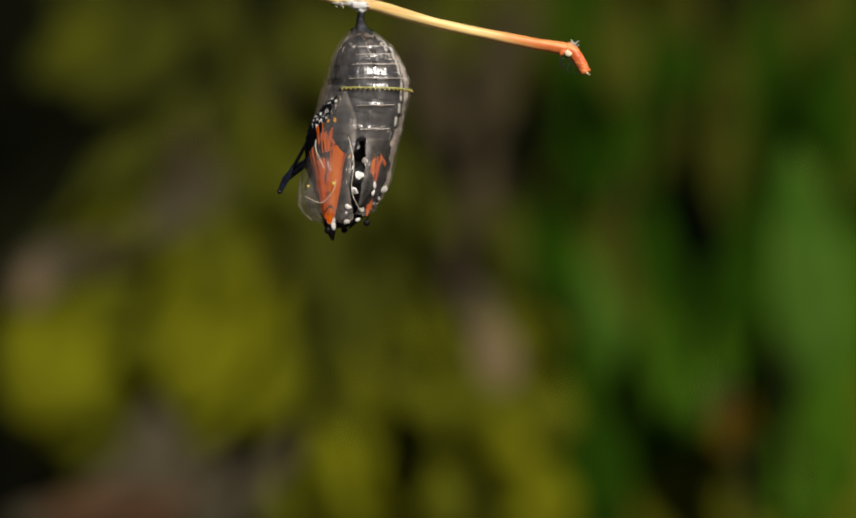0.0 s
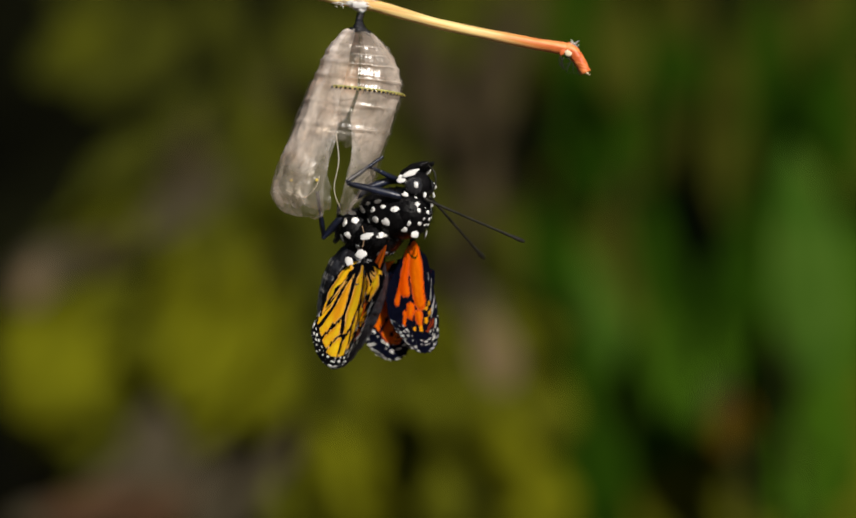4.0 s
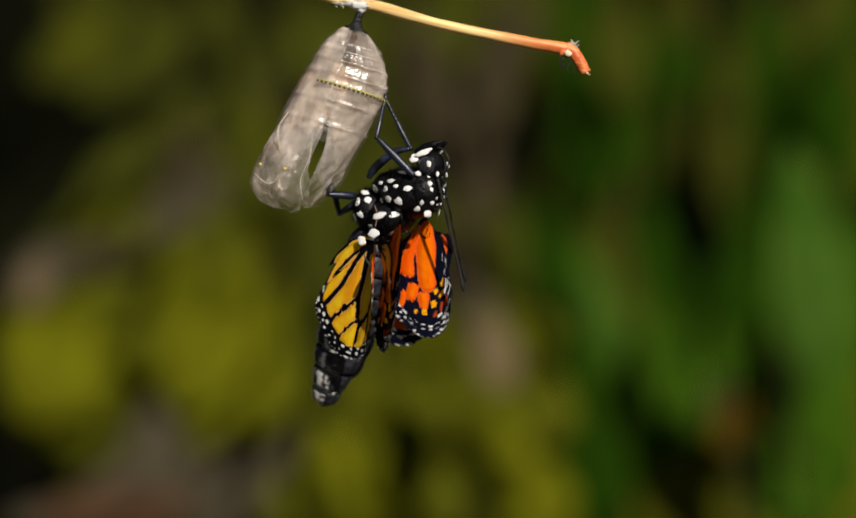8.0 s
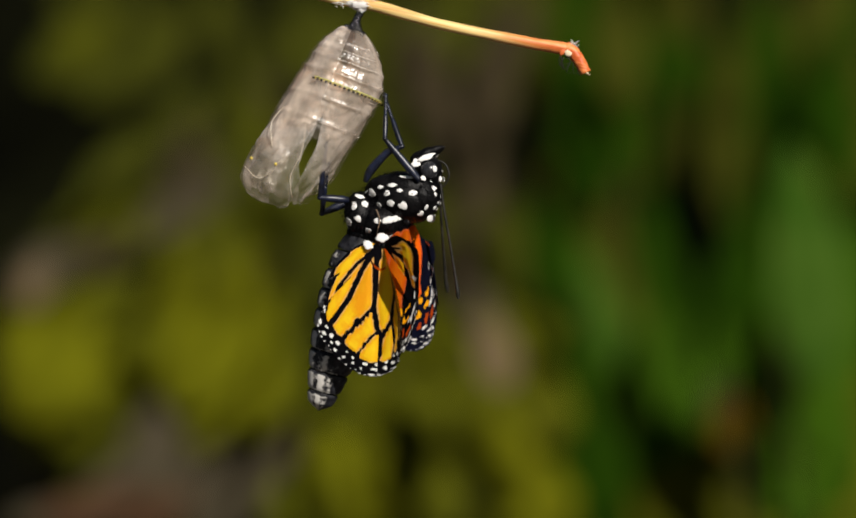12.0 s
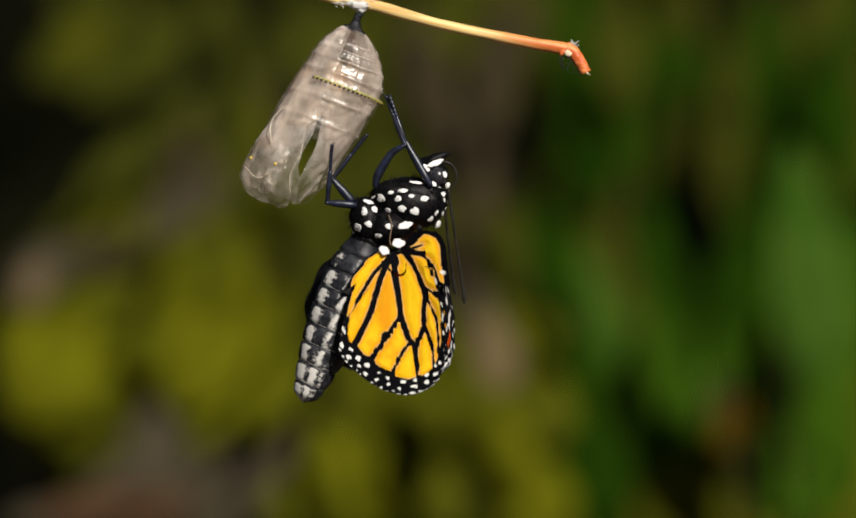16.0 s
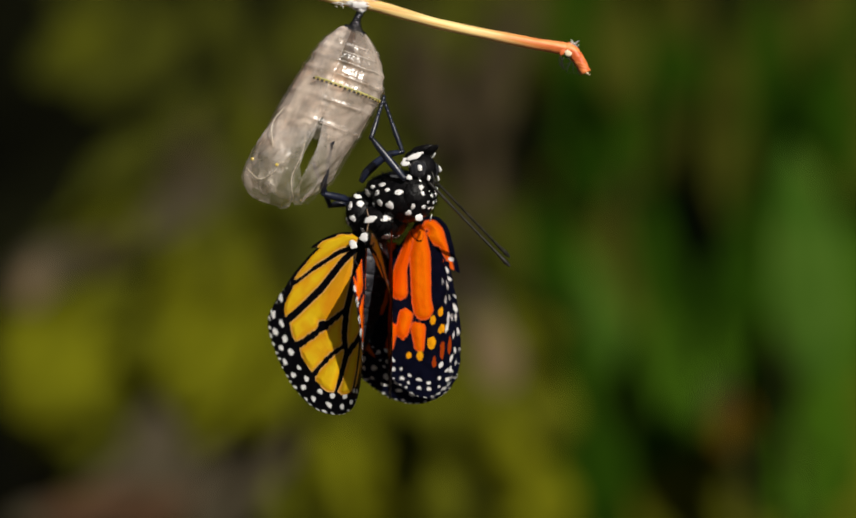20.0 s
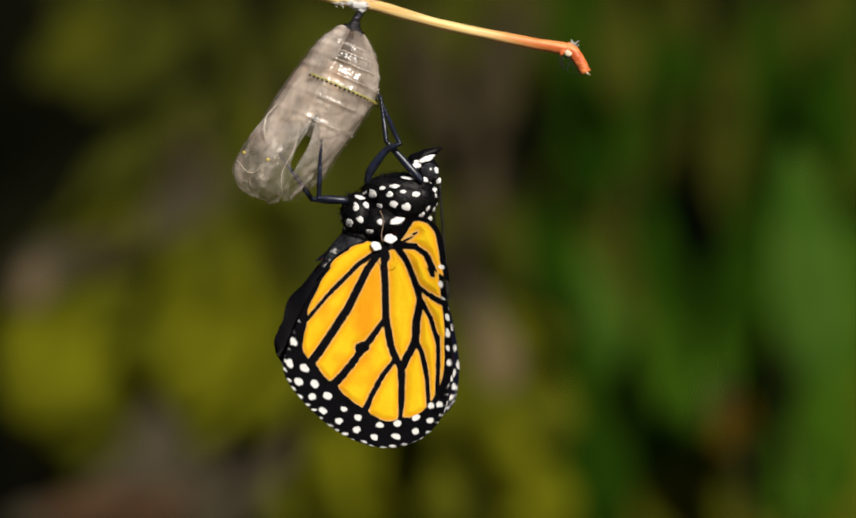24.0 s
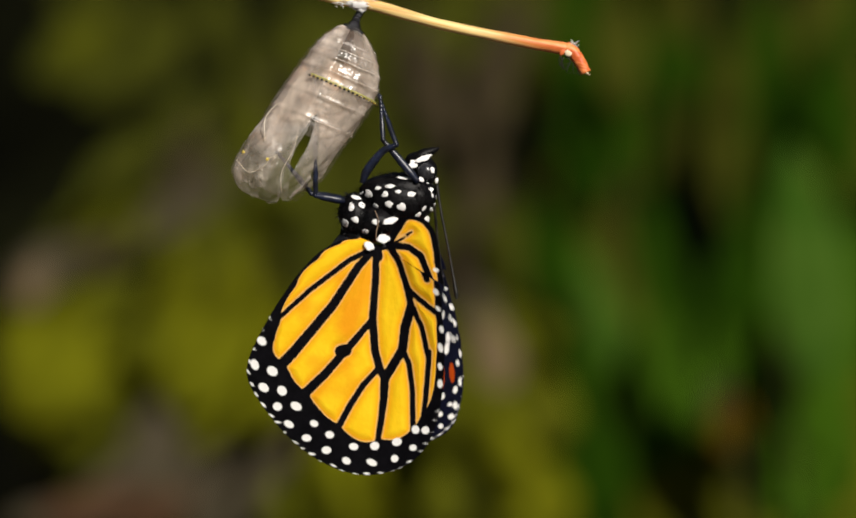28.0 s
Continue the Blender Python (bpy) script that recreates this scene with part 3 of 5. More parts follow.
def case_ring(v):
    """Middle, half width and half depth of the case at the height v of the plan."""
    tab = [(48, 661, 5, 5), (54, 662, 16, 14), (62, 663, 30, 27), (75, 666, 43, 39), (95, 668.5, 58.5, 50), (120, 671, 71, 61), (150, 673, 79, 67), (168, 672, 82, 69), (200, 665, 81, 69),
           (240, 655.5, 80, 70), (288, 645, 79.5, 71), (318, 639, 79, 71), (350, 630, 76, 66), (375, 624, 70, 57), (392, 624, 58, 42), (404, 625, 42, 28), (414, 626, 18, 12)]
    a = np.array(tab, float)
    return [float(np.interp(v, a[:, 0], a[:, i])) for i in (1, 2, 3)]


RIDGES = ((86, 2.0), (102, 2.2), (121, 2.4), (146, 3.0), (196, 2.2), (238, 2.0))


def ease(a, b, x):
    t = min(max((x - a) / (b - a), 0.0), 1.0)
    return t * t * (3 - 2 * t)


def case_panel(v0, v1, left, right, rows=60, cols=56, size=1.0, ragged=0.0, seed=0.0, ridges=True, calm=1.2, flare=0.0):
    """A piece of the case between two heights and two edges; left and right give an angle for each height (0 towards the camera, + to the right)."""
    rings = []
    for i in range(rows + 1):
        ring = []
        for j in range(cols + 1):
            v = v0 + (v1 - v0) * i / rows
            a, b = radians(left(v)), radians(right(v))
            w = a + (b - a) * j / cols
            if ragged:
                v = min(v, v1 - ragged * (0.5 + noise.noise(Vector((w * 3.1, seed, 0))) + 0.35 * noise.noise(Vector((w * 11, seed, 2)))))
            cx, hw, hd = case_ring(v)
            n = Vector((math.sin(w), -math.cos(w), 0))
            wrinkle = calm * (1 + 2.4 * ease(270, 370, v))
            off = wrinkle * noise.noise(Vector((n.x * 2.5, n.y * 2.5, v * 0.02 + seed))) * 2 + wrinkle * 0.6 * noise.noise(Vector((n.x * 7, n.y * 7, v * 0.06 + seed)))
            off += wrinkle * 1.1 * abs(noise.noise(Vector((w * 3.2 + v * 0.012, v * 0.006, seed + 20)))) * (1 if v > 150 else 0.3)
            if ridges:
                off += sum(k * math.exp(-((v - r) / 2.6) ** 2) for r, k in RIDGES)
                off -= 1.6 * math.exp(-((v - 158) / 5) ** 2)
            off += flare * max(0.0, (v - v0) / (v1 - v0)) ** 2
            ring.append(P(cx + (hw * size + off) * n.x, v, (hd * size + off) * n.y) - HANG)
        rings.append(ring)
    return loft(rings, False, False)


def thickness(ob, rows, cols, rule):
    """How thick the skin is, by rule(height 0..1, side 0..1), kept with the mesh."""
    vals = [rule(i / max(rows, 1), j / max(cols, 1)) for i in range(rows + 1) for j in range(cols + 1)]
    n = len(ob.data.vertices)
    ob.data.attributes.new("thick", "FLOAT", "POINT").data.foreach_set("value", (vals + [1.0] * n)[:n])
    return ob


def ramp(pairs):
    a = np.array(pairs, float)
    return lambda v: float(np.interp(v, a[:, 0], a[:, 1]))


def make_chrysalis():
    top = thing("chrysalis", HANG, "thin translucent butterfly chrysalis hanging from a black stalk", "chrysalis")
    stalk = [(663, 0, 12, 7), (663, 0, 20, 6), (661, 0, 30, 7), (660, 0, 40, 8), (661, 0, 50, 12), (662, 0, 60, 22)]
    part("stalk", tube([(*(P(x, v, y) - HANG), r * U) for x, y, v, r in stalk], 8, 14, 0.35, 2), M_STALK, top, "black knobbly stalk")
    knobs = [blob(P(678, 60, -14) - HANG, (7 * U, 4 * U, 4 * U), Euler((0, radians(40), 0)).to_matrix(), 6, 10), blob(P(648, 56, -12) - HANG, (6 * U, 4 * U, 4 * U), None, 6, 10)]
    part("stalk_knob", joined(knobs), M_STALK, top)
    even = lambda h, u: 1.0
    thickness(part("upper_case", case_panel(52, 268, lambda v: -180, lambda v: 180, 90, 96, 1.0, 14, 1.0), M_SHELL, top, "clear ringed upper case"), 90, 96, even)
    edge = ramp([(165, -25), (220, 0), (265, 7), (300, 8), (340, 14), (375, 26), (400, 40), (420, 44)])
    flap = thickness(part("wing_case", case_panel(160, 412, lambda v: -170, edge, 90, 70, 0.99, 6, 3.0, False, 1.6), M_SHELL, top, "clear swollen wing case"), 90, 70, lambda h, u: 1.0 + 1.2 * ease(0.4, 0.8, h) + 3.0 * ease(0.94, 1.0, u) + 2.0 * ease(0.93, 1.0, h))
    thickness(part("leg_case", case_panel(255, 396, ramp([(255, 15), (300, 21), (340, 24), (396, 32)]), ramp([(255, 175), (280, 152), (320, 126), (360, 102), (396, 84)]), 70, 60, 0.99, 8, 5.0, False, 1.6), M_SHELL, top), 70, 60, lambda h, u: 1.0 + 3.0 * ease(0.08, 0.0, u) + 2.0 * ease(0.9, 1.0, h))
    left = part("lining", case_panel(56, 398, ramp([(56, 178), (215, 178), (240, 192), (300, 198), (345, 186), (398, 184)]), ramp([(56, 350), (170, 346), (215, 354), (240, 362), (285, 363), (325, 374), (350, 390), (375, 398), (398, 406)]), 90, 60, 0.925, 14, 9.0, True, 2.6), M_LINING, top, "milky crumpled lining")
    thickness(left, 90, 60, lambda h, u: (0.55 + 0.40 * ease(1.0, 0.72, u)) * (1 - 0.5 * ease(0.1, 0.0, u) * ease(0.45, 0.6, h)) * (1 - 0.62 * ease(0.62, 0.86, h)))
    right = part("lining", case_panel(56, 392, ramp([(56, 8), (170, 8), (215, 0), (240, 9), (285, 21), (325, 24), (350, 26), (392, 34)]), ramp([(56, 182), (215, 182), (240, 170), (280, 150), (320, 124), (360, 100), (392, 82)]), 90, 60, 0.935, 18, 11.0, True, 2.6), M_LINING, top, "milky crumpled lining")
    thickness(right, 90, 60, lambda h, u: 0.36 + 0.40 * ease(0.0, 0.45, u) - 0.26 * ease(0.6, 0.9, h))
    for v, a, b in ((88, -10, 40), (103, -14, 46), (121, -20, 60), (147, -24, 70), (196, -8, 44), (239, 4, 46)):
        run = []
        for i in range(13):
            w = radians(a + (b - a) * i / 12)
            cx, hw, hd = case_ring(v)
            run.append((*(P(cx + (hw + 1.6) * math.sin(w), v + 0.5 * math.sin(i * 0.9 + v) - 2 * (i / 12 - 0.5), -(hd + 1.6) * math.cos(w)) - HANG), (0.35 + 0.55 * math.sin(math.pi * (i + 0.5) / 13)) * U))
        ring = part("ring_line", tube(run, 3, 6, 0.5, v), M_LINING, top, "pale raised ring line")
        thickness(ring, 0, 0, even)
    # the side flap of the split case
    rings = []
    for i in range(41):
        s = i / 40
        ring = []
        for j in range(19):
            u = j / 18
            x = 603 - 38 * s + (u - 1) * 14 * math.sin(math.pi * min(1, 0.1 + s * 0.9)) ** 0.7
            v = 212 + 178 * s + 8 * noise.noise(Vector((u * 3, s * 4, 1)))
            y = 6 + 26 * (1 - u) + 5 * noise.noise(Vector((u * 4, s * 5, 4)))
            ring.append(P(x, v, y) - HANG)
        rings.append(ring)
    thickness(part("side_flap", loft(rings, False, False), M_SHELL, top, "loose clear side flap"), 40, 18, lambda h, u: 1.5)
    # the beaded band
    arc, beads, glints = [], [], []
    for i in range(45):
        w = radians(-34 + 134 * i / 44)
        cx, hw, hd = case_ring(165)
        n = Vector((math.sin(w), -math.cos(w), 0))
        arc.append((*(P(cx + (hw + 1.2) * n.x, 164 + (i / 44) * 1.5, (hd + 1.2) * n.y) - HANG), 1.2 * U))
        if i % 2 == 0:
            q = P(cx + (hw + 2.6) * n.x, 167.5 + (i / 44) * 1.5, (hd + 2.6) * n.y) - HANG
            beads.append(blob(q, (2.7 * U, 2.0 * U, 2.0 * U), Euler((0, 0, w)).to_matrix(), 6, 8))
        else:
            glints.append(blob(P(cx + (hw + 3) * n.x, 167 + (i / 44) * 1.5, (hd + 3) * n.y) - HANG, (1.3 * U, 1.3 * U, 1.6 * U), None, 5, 6))
    band = part("yellow_band", tube(arc, 2, 8, 0.3, 3), M_BAND, top, "yellow green ring round the case")
    part("bead", joined(beads), M_BEAD, band, "row of black beads")
    part("gold_bead", joined(glints), M_GOLD, band, "row of gold beads")
    for x, v in ((566, 342), (614, 338)):
        cx, hw, hd = case_ring(v)
        s = (x - cx) / hw
        part("gold_spot", blob(P(x, v, -hd * math.sqrt(max(0.05, 1 - s * s)) * 1.04 - 2) - HANG, (3.0 * U, 1.8 * U, 3.0 * U), None, 7, 10), M_GOLD, top)
    strands = [[(640, 250, -60), (650, 300, -66), (646, 350, -60), (660, 385, -40)], [(560, 360, -34), (590, 372, -48), (612, 352, -60), (618, 330, -64)],
               [(590, 235, -40), (580, 270, -46), (596, 310, -60)]]
    for s in strands:
        part("strand", tube([(*(P(x, v, y) - HANG), 0.7 * U) for x, v, y in s], 6, 6, 0.4), M_STRAND, top)
    # Small clear lumps added along the rings so that they catch highlights.
    rnd = random.Random(21)
    lumps = []
    for _ in range(60):
        w, v = radians(rnd.uniform(-30, 80)), rnd.choice([86, 102, 121, 146, 196, 238]) + rnd.uniform(-5, 7)
        cx, hw, hd = case_ring(v)
        n = Vector((math.sin(w), -math.cos(w), 0))
        r = rnd.uniform(0.8, 2.2)
        lumps.append(blob(P(cx + (hw + 1.4) * n.x, v, (hd + 1.4) * n.y) - HANG, (r * 2.0 * U, r * U, r * U), None, 5, 7))
    thickness(part("glint_lump", joined(lumps), M_SHELL, top, "small clear lumps added to catch highlights"), 0, 0, even)
    return top, (left, right), flap


chrysalis, linings, wing_case = make_chrysalis()

# ---- the butterfly ----
BODY = (720, 380)


def B(x, v, y=0.0):
    """A place in the butterfly's own space, from the plan at which it hangs at rest."""
    return Vector(((x - BODY[0]) * U, y * U, (BODY[1] - v) * U))


butterfly = thing("butterfly", P(*BODY), "orange and black butterfly with white dotted black body", "butterfly")

THORAX = [((734, 366), (60, 48, 44), 10), ((740, 346), (60, 42, 30), 6), ((652, 394), (32, 42, 42), -10), ((690, 408), (46, 46, 34), 0), ((764, 362), (34, 42, 38), 0), ((704, 346), (46, 38, 26), -6)]


def thorax_front(x, v):
    """Depth of the thorax's near side and its outward way at a place of the plan."""
    best, way = 0.0, Vector((0, -1, 0))
    for (cx, cv), (rx, ry, rz), turn in THORAX:
        a = radians(turn)
        dx, dv = x - cx, v - cv
        p, q = (dx * math.cos(a) + dv * math.sin(a)) / rx, (-dx * math.sin(a) + dv * math.cos(a)) / rz
        k = 1 - p * p - q * q
        if k > 0 and -ry * math.sqrt(k) < best:
            best = -ry * math.sqrt(k)
            n = Vector((p / rx, -math.sqrt(k) / ry, -q / rz))
            way = Vector((n.x * math.cos(a) + n.z * math.sin(a), n.y, -n.x * math.sin(a) + n.z * math.cos(a))).normalized()
    return best, way


def make_body():
    shells = []
    for n, ((cx, cv), (rx, ry, rz), turn) in enumerate(THORAX):
        shells.append(blob(B(cx, cv), (rx * U, ry * U, rz * U), Euler((0, radians(turn), 0)).to_matrix(), 24, 36, 0.05, 5.0, n * 3.0))
    thorax = part("thorax", shells[0], M_FUZZ, butterfly, "black furry thorax")
    for lobe in shells[1:]:
        part("thorax_lobe", lobe, M_FUZZ, thorax)
    meshes = []
    for k in range(3):
        me = bpy.data.meshes.new("white_spot")
        v, f = blob((0, 0, 0), (U, 0.30 * U, U), None, 8, 14, 0.5, 1.4, 3 + k * 4)
        me.from_pydata([tuple(p) for p in v], [], f)
        me.materials.append(M_WHITE)
        me.polygons.foreach_set("use_smooth", [True] * len(me.polygons))
        meshes.append(me)

    def dot(place, way, w, h, tilt, parent, k):
        ob = new("white_spot", meshes[k % 3])
        ob.parent = parent
        turn = way.to_track_quat("-Y", "Z").to_matrix().to_4x4() @ Euler((0, radians(tilt), 0)).to_matrix().to_4x4()
        ob.matrix_basis = Matrix.Translation(place) @ turn @ Matrix.Diagonal((w, 4, h, 1))
    spots = [(653, 362, 10, 6, 30), (645, 380, 6, 9, -10), (633, 408, 10, 9, 0), (664, 376, 7, 7, 0), (652, 403, 8, 6, 40), (670, 424, 8, 6, 0), (677, 450, 12, 7, 30), (676, 356, 9, 9, 0)]
    spots += [(693, 345, 6, 4, 0), (715, 342, 10, 5, 0), (706, 357, 7, 6, 0), (688, 378, 9, 7, 0), (713, 375, 8, 7, 0), (736, 380, 9, 8, 30), (754, 356, 9, 6, 0), (730, 352, 6, 4, 0), (722, 403, 13, 6, -12), (711, 436, 12, 10, 0), (689, 407, 7, 6, 0), (766, 394, 6, 7, 20), (777, 382, 4, 7, 10), (741, 327, 14, 4, 10)]
    for k, (x, v, w, h, tilt) in enumerate(spots):
        y, way = thorax_front(x, v)
        for side in (1, -1):
            dot(B(x, v, side * (y - 1.0)), Vector((way.x, side * way.y, way.z)), w * 0.88, h * 0.86, tilt * side, thorax, k)
    for x, v, w, h, tilt in ((704, 437, 11, 8, 10), (678, 451, 9, 7, 35), (716, 405, 13, 6, -12)):       # tufts at the wing roots
        dot(B(x, v, -80), Vector((0, -1, 0.2)).normalized(), w, h, tilt, thorax, x)
    # back and breast, where the two sides meet
    rnd = random.Random(3)
    for k, (x, v, way) in enumerate([(792, 350, (1, 0, 0.2)), (790, 380, (1, 0, -0.2)), (782, 402, (0.8, -0.6, -0.3)), (782, 402, (0.8, 0.6, -0.3)), (770, 330, (0.7, -0.5, 0.5)), (770, 330, (0.7, 0.5, 0.5)),
                                     (664, 350, (-0.8, -0.4, 0.5)), (664, 350, (-0.8, 0.4, 0.5)), (622, 395, (-1, -0.3, 0)), (622, 395, (-1, 0.3, 0)), (628, 420, (-0.9, 0, -0.4)), (668, 370, (-0.9, -0.2, 0.2))]):
        way = Vector(way).normalized()
        dot(B(x, v, way.y * 34), way, 7, 7, k * 30, thorax, k)
    for k in range(15):              # rows of spots over the back
        v, y = 338 + 11 * (k // 3) + rnd.uniform(-4, 4), 15 * (k % 3 - 1) + (7 if k // 3 % 2 else -5) + rnd.uniform(-4, 4)
        a, b = y / 42, (v - 362) / 38
        if a * a + b * b < 0.9:
            x = math.sqrt(1 - a * a - b * b)
            dot(B(764 + 34.5 * x, v, y), Vector((x / 34, a / 42, -b / 38)).normalized(), rnd.uniform(2.2, 4.6), rnd.uniform(2.2, 4.6), k * 40, thorax, k)
    fuzz = []
    for _ in range(1500):
        (cx, cv), (rx, ry, rz), turn = THORAX[rnd.randrange(6)]
        n = Vector((rnd.gauss(0, 1), rnd.gauss(0, 1), rnd.gauss(0, 1))).normalized()
        base = B(cx, cv) + Euler((0, radians(turn), 0)).to_matrix() @ Vector((n.x * rx, n.y * ry, n.z * rz)) * U
        d = (n + Vector((rnd.uniform(-0.4, 0.4), rnd.uniform(-0.4, 0.4), -0.5))).normalized() * rnd.uniform(5, 12) * U
        fuzz.append(tube([(*base, 0.8 * U), (*(base + d), 0.15 * U)], 1, 3))
    part("body_hair", joined(fuzz), M_FUZZ, thorax)
    # the bright seam between breast and wing root
    part("wing_root_seam", tube([(*B(688, 386, -50), 0.8 * U), (*B(694, 405, -52), 1.0 * U), (*B(690, 430, -54), 0.9 * U), (*B(692, 446, -62), 0.7 * U)], 5, 8, 0.4), M_SEAM, thorax, "brown seam at the wing root")
    # head
    head = part("head", joined([blob(B(778, 314), (23 * U, 29 * U, 27 * U), None, 16, 22, 0.06, 3, 1), blob(B(762, 296), (20 * U, 26 * U, 18 * U), None, 12, 18, 0.1, 3, 2)]), M_FUZZ, butterfly, "small black head")
    for s in (-1, 1):
        part("eye", blob(B(780, 315, s * 22), (17 * U, 14 * U, 17 * U), None, 14, 20), M_EYE, head, "round dark eye")
        part("palp", tube([(*B(756, 300, s * 14), 9 * U), (*B(770, 286, s * 16), 10 * U), (*B(790, 277, s * 14), 7 * U), (*B(804, 271, s * 10), 2 * U)], 6, 10, 0.2, s), M_FUZZ, head)
        for k, (x, v, y, w, h, tilt) in enumerate([(776, 291, 25, 15, 5, -22), (757, 302, 27, 8, 7, 0), (792, 312, 34, 4, 6, -20), (788, 348, 26, 6, 5, 0), (771, 330, 37, 6, 4, 20), (800, 330, 16, 3, 5, 0)]):
            dot(B(x, v, s * y), Vector((0.25, s, 0.1)).normalized(), w, h, tilt * -s, head, k)
    return thorax, head


thorax, head = make_body()


def make_abdomen():
    """Ringed plates of the abdomen along its own -z, which can slide into one another and spread as it swells."""
    radii = [30, 45, 51, 53, 52, 49, 45, 38, 30, 18]
    gap = 31
    root = part("abdomen", blob((0, 0, 0), (34 * U, 34 * U, 26 * U), None, 14, 20, 0.08, 3, 2), M_FUZZ, butterfly, "grey and black banded abdomen")
    plates = []
    for n in range(1, 10):
        r0, r1 = radii[n - 1], radii[n]
        for q in range(4):
            verts, faces, pale = [], [], []
            rows, cols = 12, 16
            for i in range(rows + 1):
                s = i / rows
                r = (r0 + (r1 - r0) * s) * (1 + 0.03 * math.sin(math.pi * s)) - (2.6 * max(0, s - 0.86) / 0.14) - (2.2 * max(0, 0.12 - s) / 0.12)
                if n == 9 and s > 0.5:
                    r *= max(0.05, 1 - ((s - 0.5) / 0.5) ** 2)
                for j in range(cols):
                    w = radians(90 * q - 62 + 124 * j / (cols - 1))
                    k = 1 + 0.02 * noise.noise(Vector((math.cos(w) * 3, math.sin(w) * 3, n + s))) - 0.016 * (q % 2)
                    verts.append((r * k * math.cos(w) * U, r * k * math.sin(w) * U * 0.97, -(s * gap * 1.12) * U))
                    belly = min(1, max(-1, math.cos(w - math.pi)))              # 1 at the belly
                    wide = 0.85 * math.exp(-((math.degrees(math.acos(belly)) - 38) / 13) ** 2) + 0.66 * math.exp(-((math.degrees(math.acos(belly)) - 84) / 9) ** 2)
                    wide += 0.20 * (belly > 0.97) + 0.05 * (belly < -0.1)
                    wide += (0.16, 0.34, 0.40)[n - 7] * (belly > -0.5) if n > 6 else 0
                    wide *= (0.0, 0.5)[n - 1] if n < 3 else 1.0
                    if s < 0.10 or s > 0.93:
                        wide = 0.1 if s < 0.5 or n < 3 else 0.62 if belly > -0.6 else 0.42
                    pale.append(wide)
            for i in range(rows):
                for j in range(cols - 1):
                    faces.append((i * cols + j, i * cols + j + 1, (i + 1) * cols + j + 1, (i + 1) * cols + j))
            plate = part("abdomen_plate", (verts, faces), M_ABDOMEN, root)
            plate.data.attributes.new("pale", "FLOAT", "POINT").data.foreach_set("value", pale)
            plates.append((plate, n, q, (n - 1) * gap, max(r0, r1)))
    return root, plates


abdomen, abdomen_plates = make_abdomen()


# ---- wings ----
def outline(pairs, soft=4.0):
    """A smooth reach for every angle from the wing root (degrees; 0 hangs straight down, + towards the belly side)."""
    a = np.array(sorted(pairs), float)
    w = np.arange(a[0, 0] - 10, a[-1, 0] + 10, 0.5)
    r = np.interp(w, a[:, 0], a[:, 1])
    k = np.exp(-(np.arange(-16, 17) * 0.5 / soft) ** 2)
    pad = np.concatenate([np.full(16, r[0]), r, np.full(16, r[-1])])
    s = np.convolve(pad, k / k.sum(), "valid")
    return lambda q: np.interp(q, w, s)


def polyline_gap(x, v, pts, half):
    """Distance from a line of given half width (a number, or one at each end)."""
    h0, h1 = half if isinstance(half, tuple) else (half, half)
    best = np.full(x.shape, 1e9)
    n = len(pts) - 1
    for i in range(n):
        (ax, av), (bx, bv) = pts[i], pts[i + 1]
        dx, dv = bx - ax, bv - av
        t = np.clip(((x - ax) * dx + (v - av) * dv) / (dx * dx + dv * dv), 0, 1)
        d = np.hypot(x - ax - t * dx, v - av - t * dv)
        best = np.minimum(best, d - (h0 + (h1 - h0) * (i + t) / n))
    return best


HIND_ROOT, FORE_ROOT = (700, 452), (748, 402)
HIND_REACH = outline([(-152, 50), (-137, 76), (-122, 92), (-108, 98), (-90, 100), (-72, 108), (-55, 132), (-42, 165), (-32, 212), (-24, 272), (-18, 328), (-12, 376), (-5, 402), (3, 414), (9, 412), (16, 402), (23, 388), (30, 372), (37, 357), (43, 346), (47, 332), (51, 290), (56, 242), (64, 188), (75, 140), (90, 92), (108, 50)], 3.0)
FORE_REACH = outline([(-34, 90), (-24, 190), (-16, 330), (-11, 392), (-5, 412), (1, 408), (8, 384), (16, 350), (24, 318), (32, 268), (42, 205), (55, 140), (70, 80)], 2.5)
BELLY_VEINS = [([(688, 452), (640, 478), (570, 535), (490, 612)], (5, 4)), ([(684, 456), (655, 490), (612, 560), (545, 645), (512, 682)], (6, 10)), ([(687, 455), (687, 510), (683, 582)], (6, 7)), ([(683, 582), (688, 640), (696, 668), (706, 690)], (7, 7)),
              ([(706, 690), (705, 725), (701, 765), (696, 800)], (8, 5)), ([(683, 582), (655, 618), (600, 684), (548, 738)], (5, 9)), ([(636, 640), (628, 642)], 11), ([(694, 672), (668, 702), (645, 740), (622, 786)], (5, 6))]
